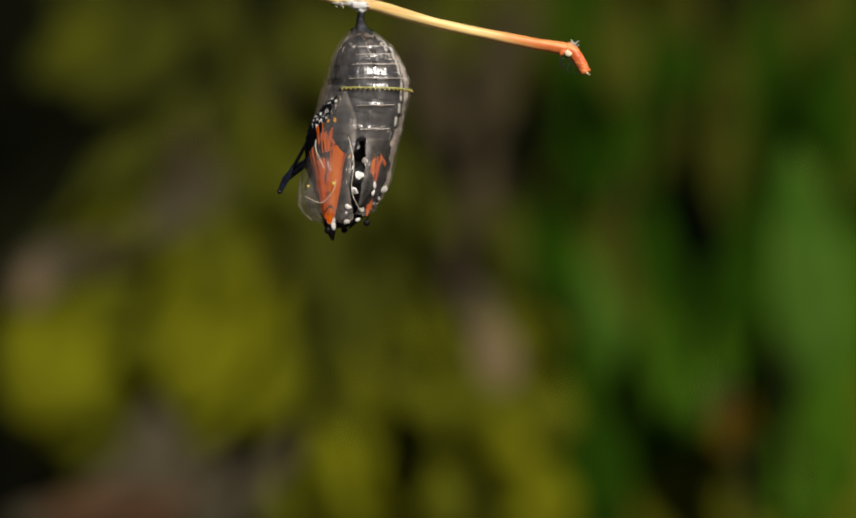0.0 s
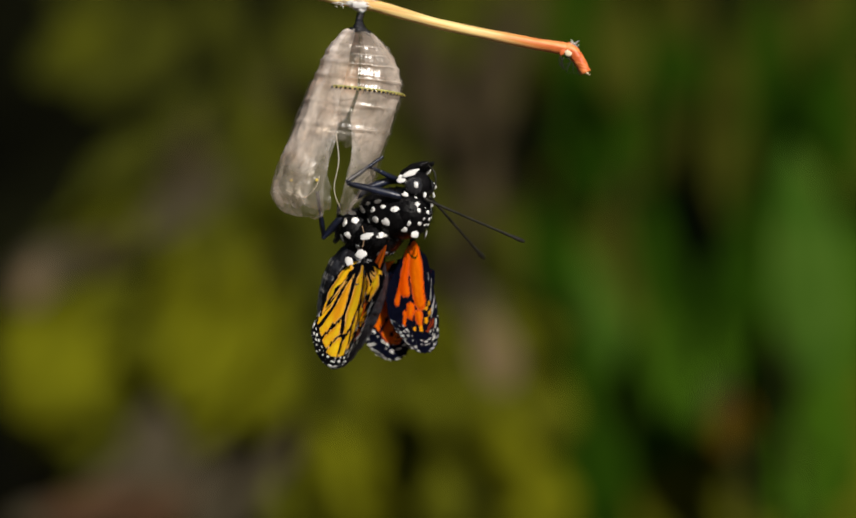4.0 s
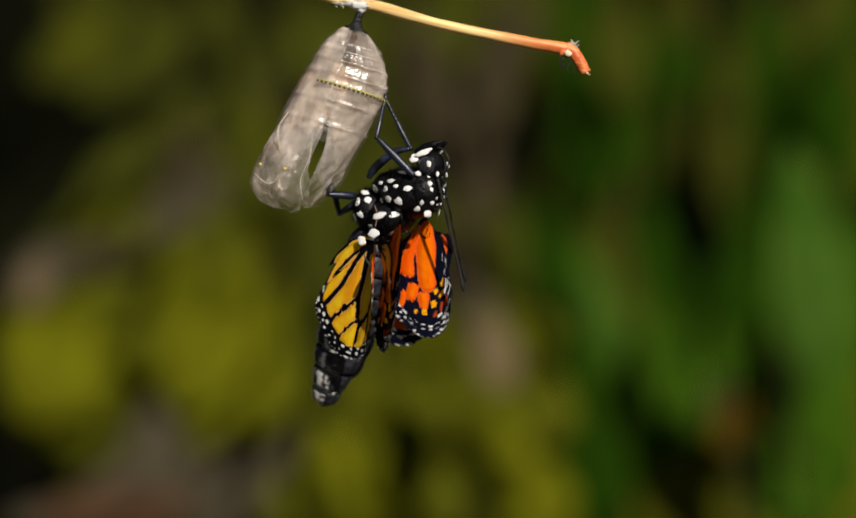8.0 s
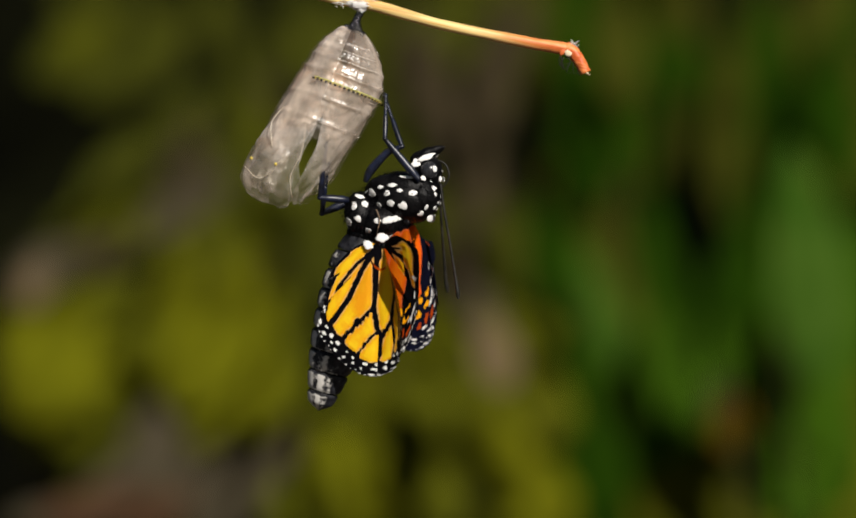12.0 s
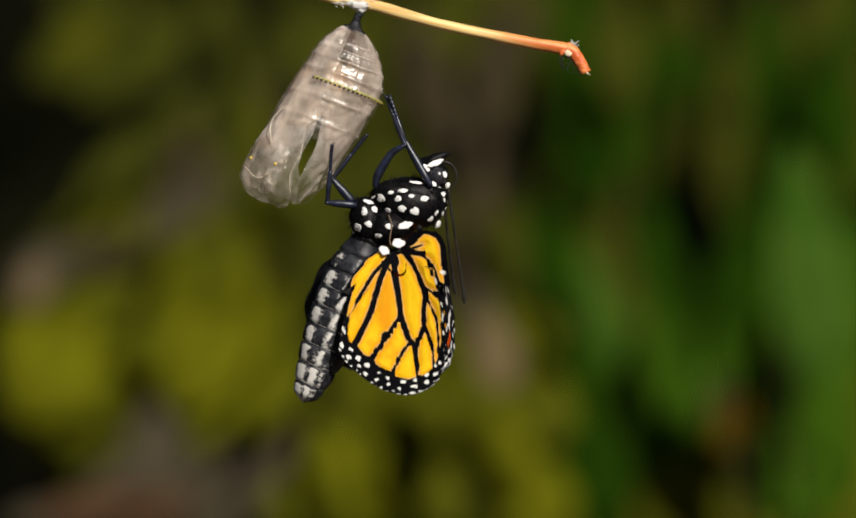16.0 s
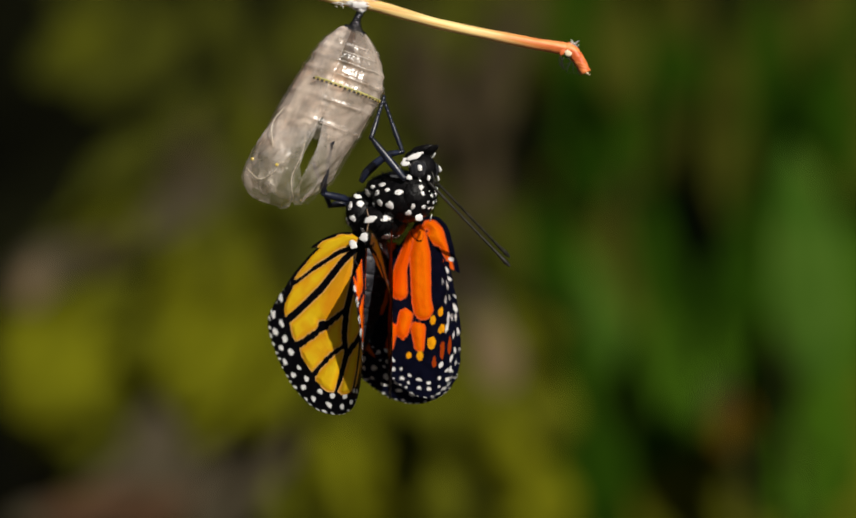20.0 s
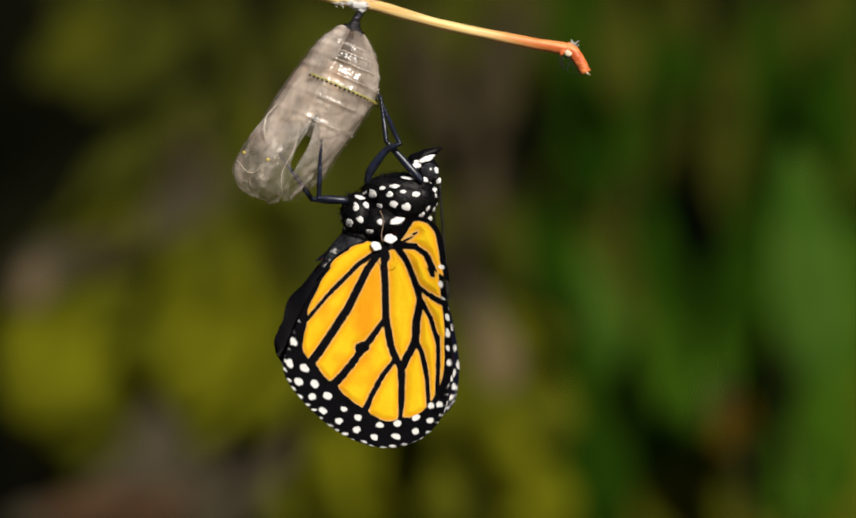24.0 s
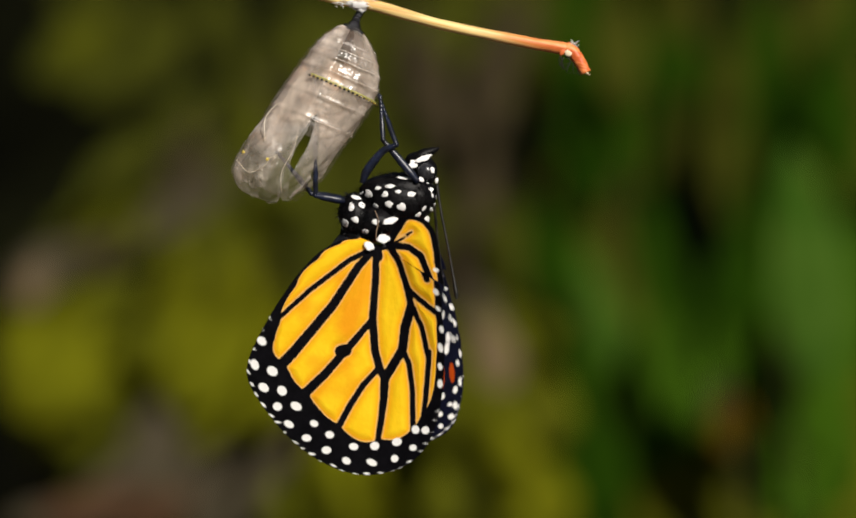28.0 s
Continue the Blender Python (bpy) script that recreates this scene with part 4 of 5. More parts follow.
BACK_VEINS = [([(704, 448), (720, 424), (738, 396)], (9, 11)), ([(712, 452), (730, 480), (743, 520), (752, 560)], (6, 6)), ([(752, 560), (741, 596), (737, 636), (706, 690)], (9, 8)), ([(737, 636), (749, 662), (756, 710), (758, 795)], (5, 5)), ([(752, 556), (772, 596), (784, 650)], (5, 5)),
              ([(708, 450), (745, 452), (768, 468), (784, 510)], (6, 6)), ([(742, 524), (768, 546), (798, 568)], 5), ([(714, 449), (734, 438), (752, 425)], 2.5), ([(690, 470), (686, 442)], 9), ([(786, 640), (780, 720), (772, 800)], 5)]
HIND_VEINS = BELLY_VEINS + BACK_VEINS


def margin_points(reach, root, w0, w1, inset, spacing, shift):
    """Places along the margin at a depth from it, evenly spaced: x, v and the angle."""
    w = np.arange(w0, w1, 0.25)
    r = reach(w) - inset
    x, v = root[0] - r * np.sin(np.radians(w)), root[1] + r * np.cos(np.radians(w))
    s = np.concatenate([[0], np.cumsum(np.hypot(np.diff(x), np.diff(v)))])
    at = np.arange(shift, s[-1], spacing)
    return list(zip(np.interp(at, s, x), np.interp(at, s, v), np.interp(at, s, w)))


def spot_gap(x, v, spots):
    best = np.full(x.shape, 50.0)
    for n, (sx, sv, w, a, b) in enumerate(spots):
        c, s = math.cos(radians(w)), math.sin(radians(w))
        p, q = (x - sx) * c + (v - sv) * s, -(x - sx) * s + (v - sv) * c
        d = (np.hypot(p / a, q / b) - 1) * min(a, b)
        best = np.minimum(best, d)
    return best


def jittered(points, along, across, seed):
    rnd = random.Random(seed)
    return [(x + rnd.uniform(-3, 3), v + rnd.uniform(-3, 3), w + rnd.uniform(-25, 25), along * rnd.uniform(0.75, 1.15), across * rnd.uniform(0.8, 1.15)) for x, v, w in points]


HIND_SPOTS = (jittered(margin_points(HIND_REACH, HIND_ROOT, -16, 52, 21, 41, 18), 9.2, 7.2, 1) + jittered(margin_points(HIND_REACH, HIND_ROOT, -14, 45, 50, 40, 30), 9.0, 7.2, 2)
              + jittered(margin_points(HIND_REACH, HIND_ROOT, -20, 58, 1.5, 21, 4), 7, 2.2, 3) + jittered(margin_points(HIND_REACH, HIND_ROOT, -70, -22, 11, 34, 10), 5, 8, 4))
FORE_SPOTS = (jittered(margin_points(FORE_REACH, FORE_ROOT, -13, 22, 16, 26, 8), 6, 5, 5) + jittered(margin_points(FORE_REACH, FORE_ROOT, -12, 20, 38, 27, 14), 6, 5, 6)
              + jittered(margin_points(FORE_REACH, FORE_ROOT, -28, -12, 12, 40, 30), 5, 7, 7) + jittered(margin_points(FORE_REACH, FORE_ROOT, -14, 26, 1.5, 18, 4), 6, 2, 8))
# the upperside's orange cells, its gold spots and the rusty streaks below them, and the white ones along the front edge
FORE_CELLS = [([(752, 424), (751, 468)], (11, 22)), ([(751, 468), (753, 570), (757, 592)], (22, 23)), ([(744, 636), (746, 682)], (18, 13)), ([(735, 428), (708, 500), (700, 548)], (7, 23)), ([(716, 606), (704, 650)], (17, 16)), ([(728, 440), (676, 550), (650, 600)], (4, 13)), ([(684, 640), (672, 690)], (12, 10))]
FORE_GOLD = [(798, 602, 5, 7, 10), (779, 616, 8, 7, 11), (801, 642, 5, 9, 11), (776, 672, 8, 11, 15), (748, 705, 6, 8, 12), (720, 706, 12, 7, 9)]
FORE_RUST = [(802, 696, 3, 6, 22), (822, 690, 0, 5, 18), (782, 722, 3, 5, 14)]
FORE_SPOTS += [(806, 540, 10, 4, 8), (812, 582, 14, 4, 9), (820, 622, 10, 6, 8), (815, 645, 14, 5, 11), (838, 705, 10, 6, 7), (826, 722, 16, 5, 7), (800, 732, 30, 6, 7)]


def hind_drawing(x, v, w, rho, r):
    dark = np.full(x.shape, 1e9)
    for pts, half in HIND_VEINS:
        dark = np.minimum(dark, polyline_gap(x, v, pts, half))
    depth = (1 - rho) * r
    band = np.interp(w, [-130, -60, -30, -18, -8, 5, 20, 35, 48, 56, 66, 108], [9, 12, 26, 46, 58, 66, 86, 84, 68, 34, 16, 12])
    scallop = np.where(w > -25, 7 * np.abs(np.sin(np.radians(w * 14))), 0)
    dark = np.minimum(dark, depth - band + scallop)
    return dark, spot_gap(x, v, HIND_SPOTS), np.zeros(x.shape)


def fore_drawing(x, v, w, rho, r):
    cell = np.full(x.shape, -1e9)
    for pts, half in FORE_CELLS:
        cell = np.maximum(cell, -polyline_gap(x, v, pts, half))
    gold, rust = -spot_gap(x, v, FORE_GOLD), -spot_gap(x, v, FORE_RUST)
    hue = np.where((gold > -2) & (gold > cell), 1.0, np.where((rust > -2) & (rust > cell), -1.0, 0.0))
    return np.maximum(cell, np.maximum(gold, rust)), spot_gap(x, v, FORE_SPOTS), hue


HIND_SECTORS = [-150, -125, -100, -78, -58, -44, -34, -27, -21, -16, -11, -6, -1, 4, 9, 14, 19, 24, 29, 34, 39, 44, 49, 54, 62, 78, 108]
HIND_FINE = [-150, -125, -100, -78, -58, -44, -35] + list(range(-29, 57, 3)) + [58, 64, 78, 108]
FORE_SECTORS = [-30, -22, -17, -13, -9, -5, -1, 3, 7, 11, 16, 22, 30, 38]
FORE_FINE = [-30, -22] + list(range(-18, 34, 3)) + [38]
BANDS_FINE = [0.0, 0.10, 0.16, 0.21, 0.26, 0.31, 0.36, 0.41, 0.46, 0.505, 0.55, 0.595, 0.64, 0.68, 0.72, 0.76, 0.795, 0.83, 0.86, 0.89, 0.915, 0.94, 0.97, 1.0]
BANDS = [0.0, 0.16, 0.27, 0.37, 0.47, 0.56, 0.65, 0.73, 0.80, 0.86, 0.91, 0.96, 1.0]


def make_wing(name, label, root, reach, sectors, drawing, faces_out, side):
    """A wing as a fan of thin panels round its root. side -1: near side, 1: far side; faces_out: materials of its outer and inner face."""
    ob = part(name, blob((0, 0, 0), (6 * U, 3 * U, 6 * U), None, 8, 12, 0.2, 3), M_FUZZ, butterfly, label)
    panels = []
    ns = len(sectors) - 1
    for j in range(ns):
        wa, wb = sectors[j] - 0.6, sectors[j + 1] + 0.6
        mid = (wa + wb) / 2
        full = float(reach(mid))
        bands = (BANDS_FINE if sectors in (HIND_FINE, FORE_FINE) else BANDS) if full > 230 else (BANDS[::2] if full > 120 else [0.0, 0.5, 1.0])
        for k in range(len(bands) - 1):
            a = max(0.01, bands[k] - (0.004 if k else 0))
            b = bands[k + 1]
            na = max(5, int(full * radians(wb - wa) * (a + b) / 2 / 4.0) + 2)
            nr = max(5, int(full * (b - a) / 4.0) + 2)
            W, Q = np.meshgrid(np.linspace(wa, wb, na), np.linspace(a, b, nr))
            R = reach(W)
            X, V = root[0] - Q * R * np.sin(np.radians(W)), root[1] + Q * R * np.cos(np.radians(W))
            dark, spot, hue = drawing(X, V, W, Q, R)
            px, pz = (X - root[0]).ravel() * U, (root[1] - V).ravel() * U
            cnt = na * nr
            verts = np.zeros((cnt * 2, 3))
            verts[:cnt, 0] = verts[cnt:, 0] = px
            verts[:cnt, 2] = verts[cnt:, 2] = pz
            verts[:cnt, 1], verts[cnt:, 1] = -0.001 * U, 0.001 * U
            g = np.arange(cnt).reshape(nr, na)
            q = np.stack([g[:-1, :-1], g[:-1, 1:], g[1:, 1:], g[1:, :-1]], -1).reshape(-1, 4)
            faces = np.concatenate([q, q[:, ::-1] + cnt])
            me = bpy.data.meshes.new("wing_panel")
            me.from_pydata(verts.tolist(), [], faces.tolist())
            for m in (faces_out if side < 0 else faces_out[::-1]):
                me.materials.append(m)
            me.polygons.foreach_set("material_index", [0] * len(q) + [1] * len(q))
            for attr, val in (("vein", dark), ("spot", spot), ("hue", hue)):
                me.attributes.new(attr, "FLOAT", "POINT").data.foreach_set("value", np.tile(val.ravel(), 2).astype(np.float32))
            me.update()
            panel = new("wing_panel", me)
            panel.parent = ob
            panels.append((panel, j, a if k else 0.0, mid, full, -side * (k * 0.03 + j * 0.004)))
    return ob, panels, sectors


WINGS = {
    "hind_near": make_wing("hindwing", "yellow orange hindwing with black veins", HIND_ROOT, HIND_REACH, HIND_FINE, hind_drawing, (M_HIND_UNDER, M_UPPER), -1),
    "fore_near": make_wing("forewing", "orange forewing with black dotted tip", FORE_ROOT, FORE_REACH, FORE_SECTORS, fore_drawing, (M_FORE_UNDER, M_UPPER), -1),
    "fore_far": make_wing("forewing", "orange forewing with black dotted tip", FORE_ROOT, FORE_REACH, FORE_FINE, fore_drawing, (M_FORE_UNDER, M_UPPER), 1),
    "hind_far": make_wing("hindwing", "yellow orange hindwing with black veins", HIND_ROOT, HIND_REACH, HIND_SECTORS, hind_drawing, (M_HIND_UNDER, M_UPPER), 1),
}
WING_AT = {"hind_near": (HIND_ROOT[0] + 4, HIND_ROOT[1], -72), "fore_near": (FORE_ROOT[0] - 4, FORE_ROOT[1] + 8, -52), "fore_far": (FORE_ROOT[0] - 12, FORE_ROOT[1], 50), "hind_far": (*HIND_ROOT, 66)}


# the plain dark inner fold of the far hindwing, beside the abdomen
fold = []
for i in range(25):
    s = i / 24 * 2 - 1
    half = 41 * math.sqrt(max(0.0, 1 - s * s)) * (1 + 0.10 * math.sin(s * 7 + 1))
    fold.append([Vector(((u * half + 3 * math.sin(s * 4)) * U, (12 * u * u + 6 * noise.noise(Vector((u * 1.5, s * 3, 0))) + 2 * math.sin(u * 9 + s * 2)) * U, -s * 96 * U)) for u in (-1, -0.7, -0.35, 0, 0.35, 0.7, 1)])
wing_fold = part("hindwing_fold", loft(fold, False, False), M_FOLD, butterfly, "plain black inner fold of a hindwing")

# ---- legs, feelers ----
def make_leg(upper, lower, thick, bow=0.0):
    """Thigh, shin and foot, each along its own +z from its joint."""
    thigh = part("femur", joined([tube([(0, 0, 0, thick * 0.7 * U), (0, bow * 0.8 * U, upper * 0.25 * U, thick * 1.15 * U), (0, bow * U, upper * 0.7 * U, thick * U), (0, 0, upper * U, thick * 0.6 * U)], 6, 10, 0.12, upper), blob((0, 0, upper * U), (thick * 0.72 * U,) * 3, None, 8, 10)]), M_LEG, butterfly)
    shin = part("tibia", tube([(0, 0, 0, thick * 0.6 * U), (0, 0, lower * 0.3 * U, thick * 0.72 * U), (0, 0, lower * 0.55 * U, thick * 0.55 * U)], 6, 10, 0.12, lower), M_LEG, butterfly)
    foot = [tube([(0, 0, lower * s * U, thick * 0.52 * U), (0, 0, lower * (s + 0.07) * U, thick * 0.46 * U), (0, 0, lower * (s + 0.095) * U, thick * 0.6 * U)], 3, 8) for s in (0.54, 0.63, 0.72, 0.81, 0.905)]
    foot.append(tube([(0, 0, lower * 0.99 * U, thick * 0.4 * U), (thick * 0.5 * U, 0, lower * 1.03 * U, thick * 0.25 * U), (thick * 0.9 * U, 0, lower * 1.01 * U, 0.1 * U)], 3, 6))
    part("tarsus", joined(foot), M_LEG, shin, "jointed blue black foot")
    return thigh, shin, upper, lower


LEGS = {"a": make_leg(95, 104, 6.8, 11), "b": make_leg(99, 84, 6.5), "c": make_leg(54, 106, 6.6), "d": make_leg(64, 102, 7)}
HIPS = {"a": B(664, 336, -34), "b": B(766, 334, -42), "c": B(632, 368, -26), "d": B(632, 366, 20)}


def make_feeler():
    pts = [(0, 0, 0, 2.9), (3, 0, 50, 2.4), (9, 0, 105, 2.2), (14, 0, 160, 2.4), (16, 0, 182, 2.9), (17, 0, 200, 4.0), (17, 0, 212, 2.2)]
    return part("antenna", tube([(x * U, y * U, z * U, r * U) for x, y, z, r in pts], 8, 8, 0.1), M_FEELER, butterfly, "thin dark clubbed antenna")


FEELERS = {"near": make_feeler(), "far": make_feeler()}
FEELER_AT = {"near": B(800, 338, -16), "far": B(790, 332, 16)}
coil = [(0, 0, 0, 2.2), (8, 0, 26, 2.0), (30, 0, 44, 1.8), (54, 0, 36, 1.7), (62, 0, 12, 1.6), (50, 0, -4, 1.5), (36, 0, 2, 1.3)]
proboscis = part("proboscis", tube([(x * U, y * U, z * U, r * U) for x, y, z, r in coil], 8, 6, 0.1), M_FEELER, butterfly, "thin curled proboscis")


# ---- movement ----
def along(way, up=Vector((0, -1, 0))):
    """The turn that takes +z to a way."""
    return Vector(way).to_track_quat("Z", "Y").to_matrix().to_4x4()


def fan_turns(sectors, spread, bend_back, bend_belly):
    """The turn of every sector: fanned by spread, and rolled about the rays between sectors towards the back and the belly edge."""
    mids = [(a + b) / 2 for a, b in zip(sectors, sectors[1:])]
    start = min(range(len(mids)), key=lambda i: abs(mids[i] - 3))

    def ray(w):
        a = radians(w * spread)
        return Vector((-math.sin(a), 0, -math.cos(a)))
    turns = [None] * len(mids)
    turns[start] = Matrix.Identity(4)
    back = [i for i in range(start - 1, -1, -1) if mids[i] > -60]
    belly = [i for i in range(start + 1, len(mids)) if mids[i] < 60]
    for i in range(start - 1, -1, -1):
        step = bend_back / len(back) if i in back else 0.0
        turns[i] = turns[i + 1] @ Matrix.Rotation(radians(step), 4, ray(sectors[i + 1]))
        if mids[i] < -60:
            turns[i] = Matrix.Rotation(radians(bend_back * 0.5), 4, ray(-40))
    for i in range(start + 1, len(mids)):
        step = bend_belly / len(belly) if i in belly else 0.0
        turns[i] = turns[i - 1] @ Matrix.Rotation(radians(step), 4, ray(sectors[i]))
    return [t @ Matrix.Rotation(radians((spread - 1) * m), 4, "Y") for t, m in zip(turns, mids)]


def key_wing(name, rows, body_at):
    """rows: (t, length, spread, roll, yaw, pitch, bend of the back part, bend of the belly part[, root's x, v, y in the body's plan[, True: in the place's plan]])."""
    ob, panels, sectors = WINGS[name]

    def root(r):
        if len(r) > 11:
            return body_at(r[0]).inverted() @ Matrix.Translation(P(*r[8:11])) @ Matrix.Rotation(radians(r[5]), 4, "X") @ Matrix.Rotation(radians(r[4]), 4, "Z") @ Matrix.Rotation(radians(r[3]), 4, "Y")
        at = Matrix.Translation(B(*(r[8:11] if len(r) > 8 else WING_AT[name])))
        return at @ Matrix.Rotation(radians(r[5]), 4, "X") @ Matrix.Rotation(radians(r[4]), 4, "Z") @ Matrix.Rotation(radians(r[3]), 4, "Y")
    roots = []
    for r in rows:
        m = root(r)
        if roots:
            t0, m0 = roots[-1]
            q0, q1 = m0.to_quaternion(), m.to_quaternion()
            turn = abs(q0.rotation_difference(q1).angle)
            n = int(min(turn, 2 * math.pi - turn) / radians(75))
            for k in range(1, n + 1):
                s = k / (n + 1)
                roots.append((t0 + (r[0] - t0) * s, Matrix.LocRotScale(m0.translation.lerp(m.translation, s), q0.slerp(q1, s), None)))
        roots.append((r[0], m))
    walk(ob, roots)
    fans = [(r[0], (r[1] - 0.04) / 0.96, fan_turns(sectors, r[2], r[6], r[7])) for r in rows]
    for panel, j, start, mid, full, layer in panels:
        way = Vector((-math.sin(radians(mid)), 0, -math.cos(radians(mid))))
        walk(panel, [(t, f[j] @ Matrix.Translation(way * ((length * start ** (1 - 0.7 * (1 - length)) - start) * full * U) + Vector((0, layer * U, 0)))) for t, length, f in fans])


# t, x, v, y, yaw, roll, pitch of the body
BODY_ROWS = [(0, 650, 308, 14, 180, 125, 0), (1, 648, 332, 14, 180, 125, 0), (1.5, 646, 358, 14, 180, 125, 0), (2, 642, 386, 12, 180, 124, 0), (2.2, 634, 420, 6, 182, 122, 0), (2.4, 615, 442, 0, 185, 118, 0),
             (2.45, 600, 495, -6, 190, 90, 0), (2.5, 600, 520, -4, 200, 50, 0), (2.55, 612, 538, 4, 206, 15, 0), (2.6, 618, 552, 8, 208, 2, 0), (2.7, 618, 572, 8, 206, 1, 0), (2.9, 622, 578, 8, 214, 1, 0),
             (3.0, 614, 532, -4, 262, 0, 6), (3.1, 660, 490, 0, 275, 0, 0), (3.2, 682, 468, 0, 288, 0, 0), (3.35, 716, 462, 0, 308, 0, 0), (3.5, 708, 444, 0, 315, 0, 0), (4.2, 722, 400, 0, 338, 0, 0), (5.0, 735, 372, 0, 358, 0, 0),
             (5.5, 737, 370, 0, 0, 0, 0), (6, 722, 356, 0, -40, 0, 0), (6.5, 736, 370, 0, -6, 0, 0), (7, 737, 370, 0, 4, 0, 0), (7.5, 738, 368, 0, -4, 0, 0), (8, 740, 370, 0, -30, 0, 0), (8.5, 738, 370, 0, 0, 0, 0), (9, 736, 372, 0, -6, 0, 0),
             (10, 738, 370, 0, 0, 0, 0), (10.5, 735, 372, 0, -6, 0, 0), (11, 745, 370, 0, 4, 0, 0), (11.5, 742, 372, 0, 6, 0, 0), (12, 730, 378, 0, -9, 0, 0), (12.5, 733, 378, 0, -9, 0, 0), (13.5, 738, 382, 0, -4, 0, 0), (14.5, 738, 384, 0, -3, 0, 0),
             (15, 738, 385, 0, 2, 0, 0), (15.5, 712, 388, 0, 30, 0, 0), (16, 740, 388, 0, 5, 0, 0), (16.5, 690, 395, 0, 40, 0, 0), (17, 741, 390, 0, 3, 0, 0), (17.5, 738, 390, 0, 2, 0, 0), (18, 726, 392, 0, -30, 0, 0), (18.5, 740, 390, 0, 3, 0, 0),
             (19, 738, 388, 0, 2, 0, 0), (19.5, 730, 384, 0, -4, 0, 0), (20, 726, 377, 0, -32, 0, 0), (20.5, 726, 376, 0, -6, 0, 0), (21, 725, 376, 0, -18, 0, 0), (21.5, 725, 378, 0, -8, 0, 0), (22.5, 722, 378, 0, -4, 0, 0), (23.5, 716, 378, 0, -40, 0, 0),
             (24, 724, 380, 0, 6, 0, 0), (24.5, 722, 380, 0, 3, 0, 0), (25, 714, 378, 0, -16, 0, 0), (25.5, 722, 380, 0, 6, 0, 0), (26, 716, 378, 0, -8, 0, 0), (26.5, 718, 379, 0, -5, 0, 0), (27, 712, 374, 0, -27, 0, 0), (27.5, 718, 379, 0, -4, 0, 0), (28, 720, 380, 0, 0, 0, 0)]
TILT_ROWS = [(0, 0), (2.4, 0), (2.5, -2), (2.6, -4), (2.8, -2), (3.0, -1), (3.5, 0), (4.2, 8), (5.5, 15), (6, 16.5), (8, 16.3), (9, 17.6), (10, 18.4), (11, 19.4), (12, 19.6), (15, 21.2), (15.5, 18.6), (16, 19.8), (16.5, 17), (17, 19.3), (18, 19), (19, 20), (20, 19.2),
             (20.5, 21.5), (21, 19.5), (23.5, 20), (24, 22.5), (25, 23.5), (26, 22.5), (27, 21), (28, 22.7)]
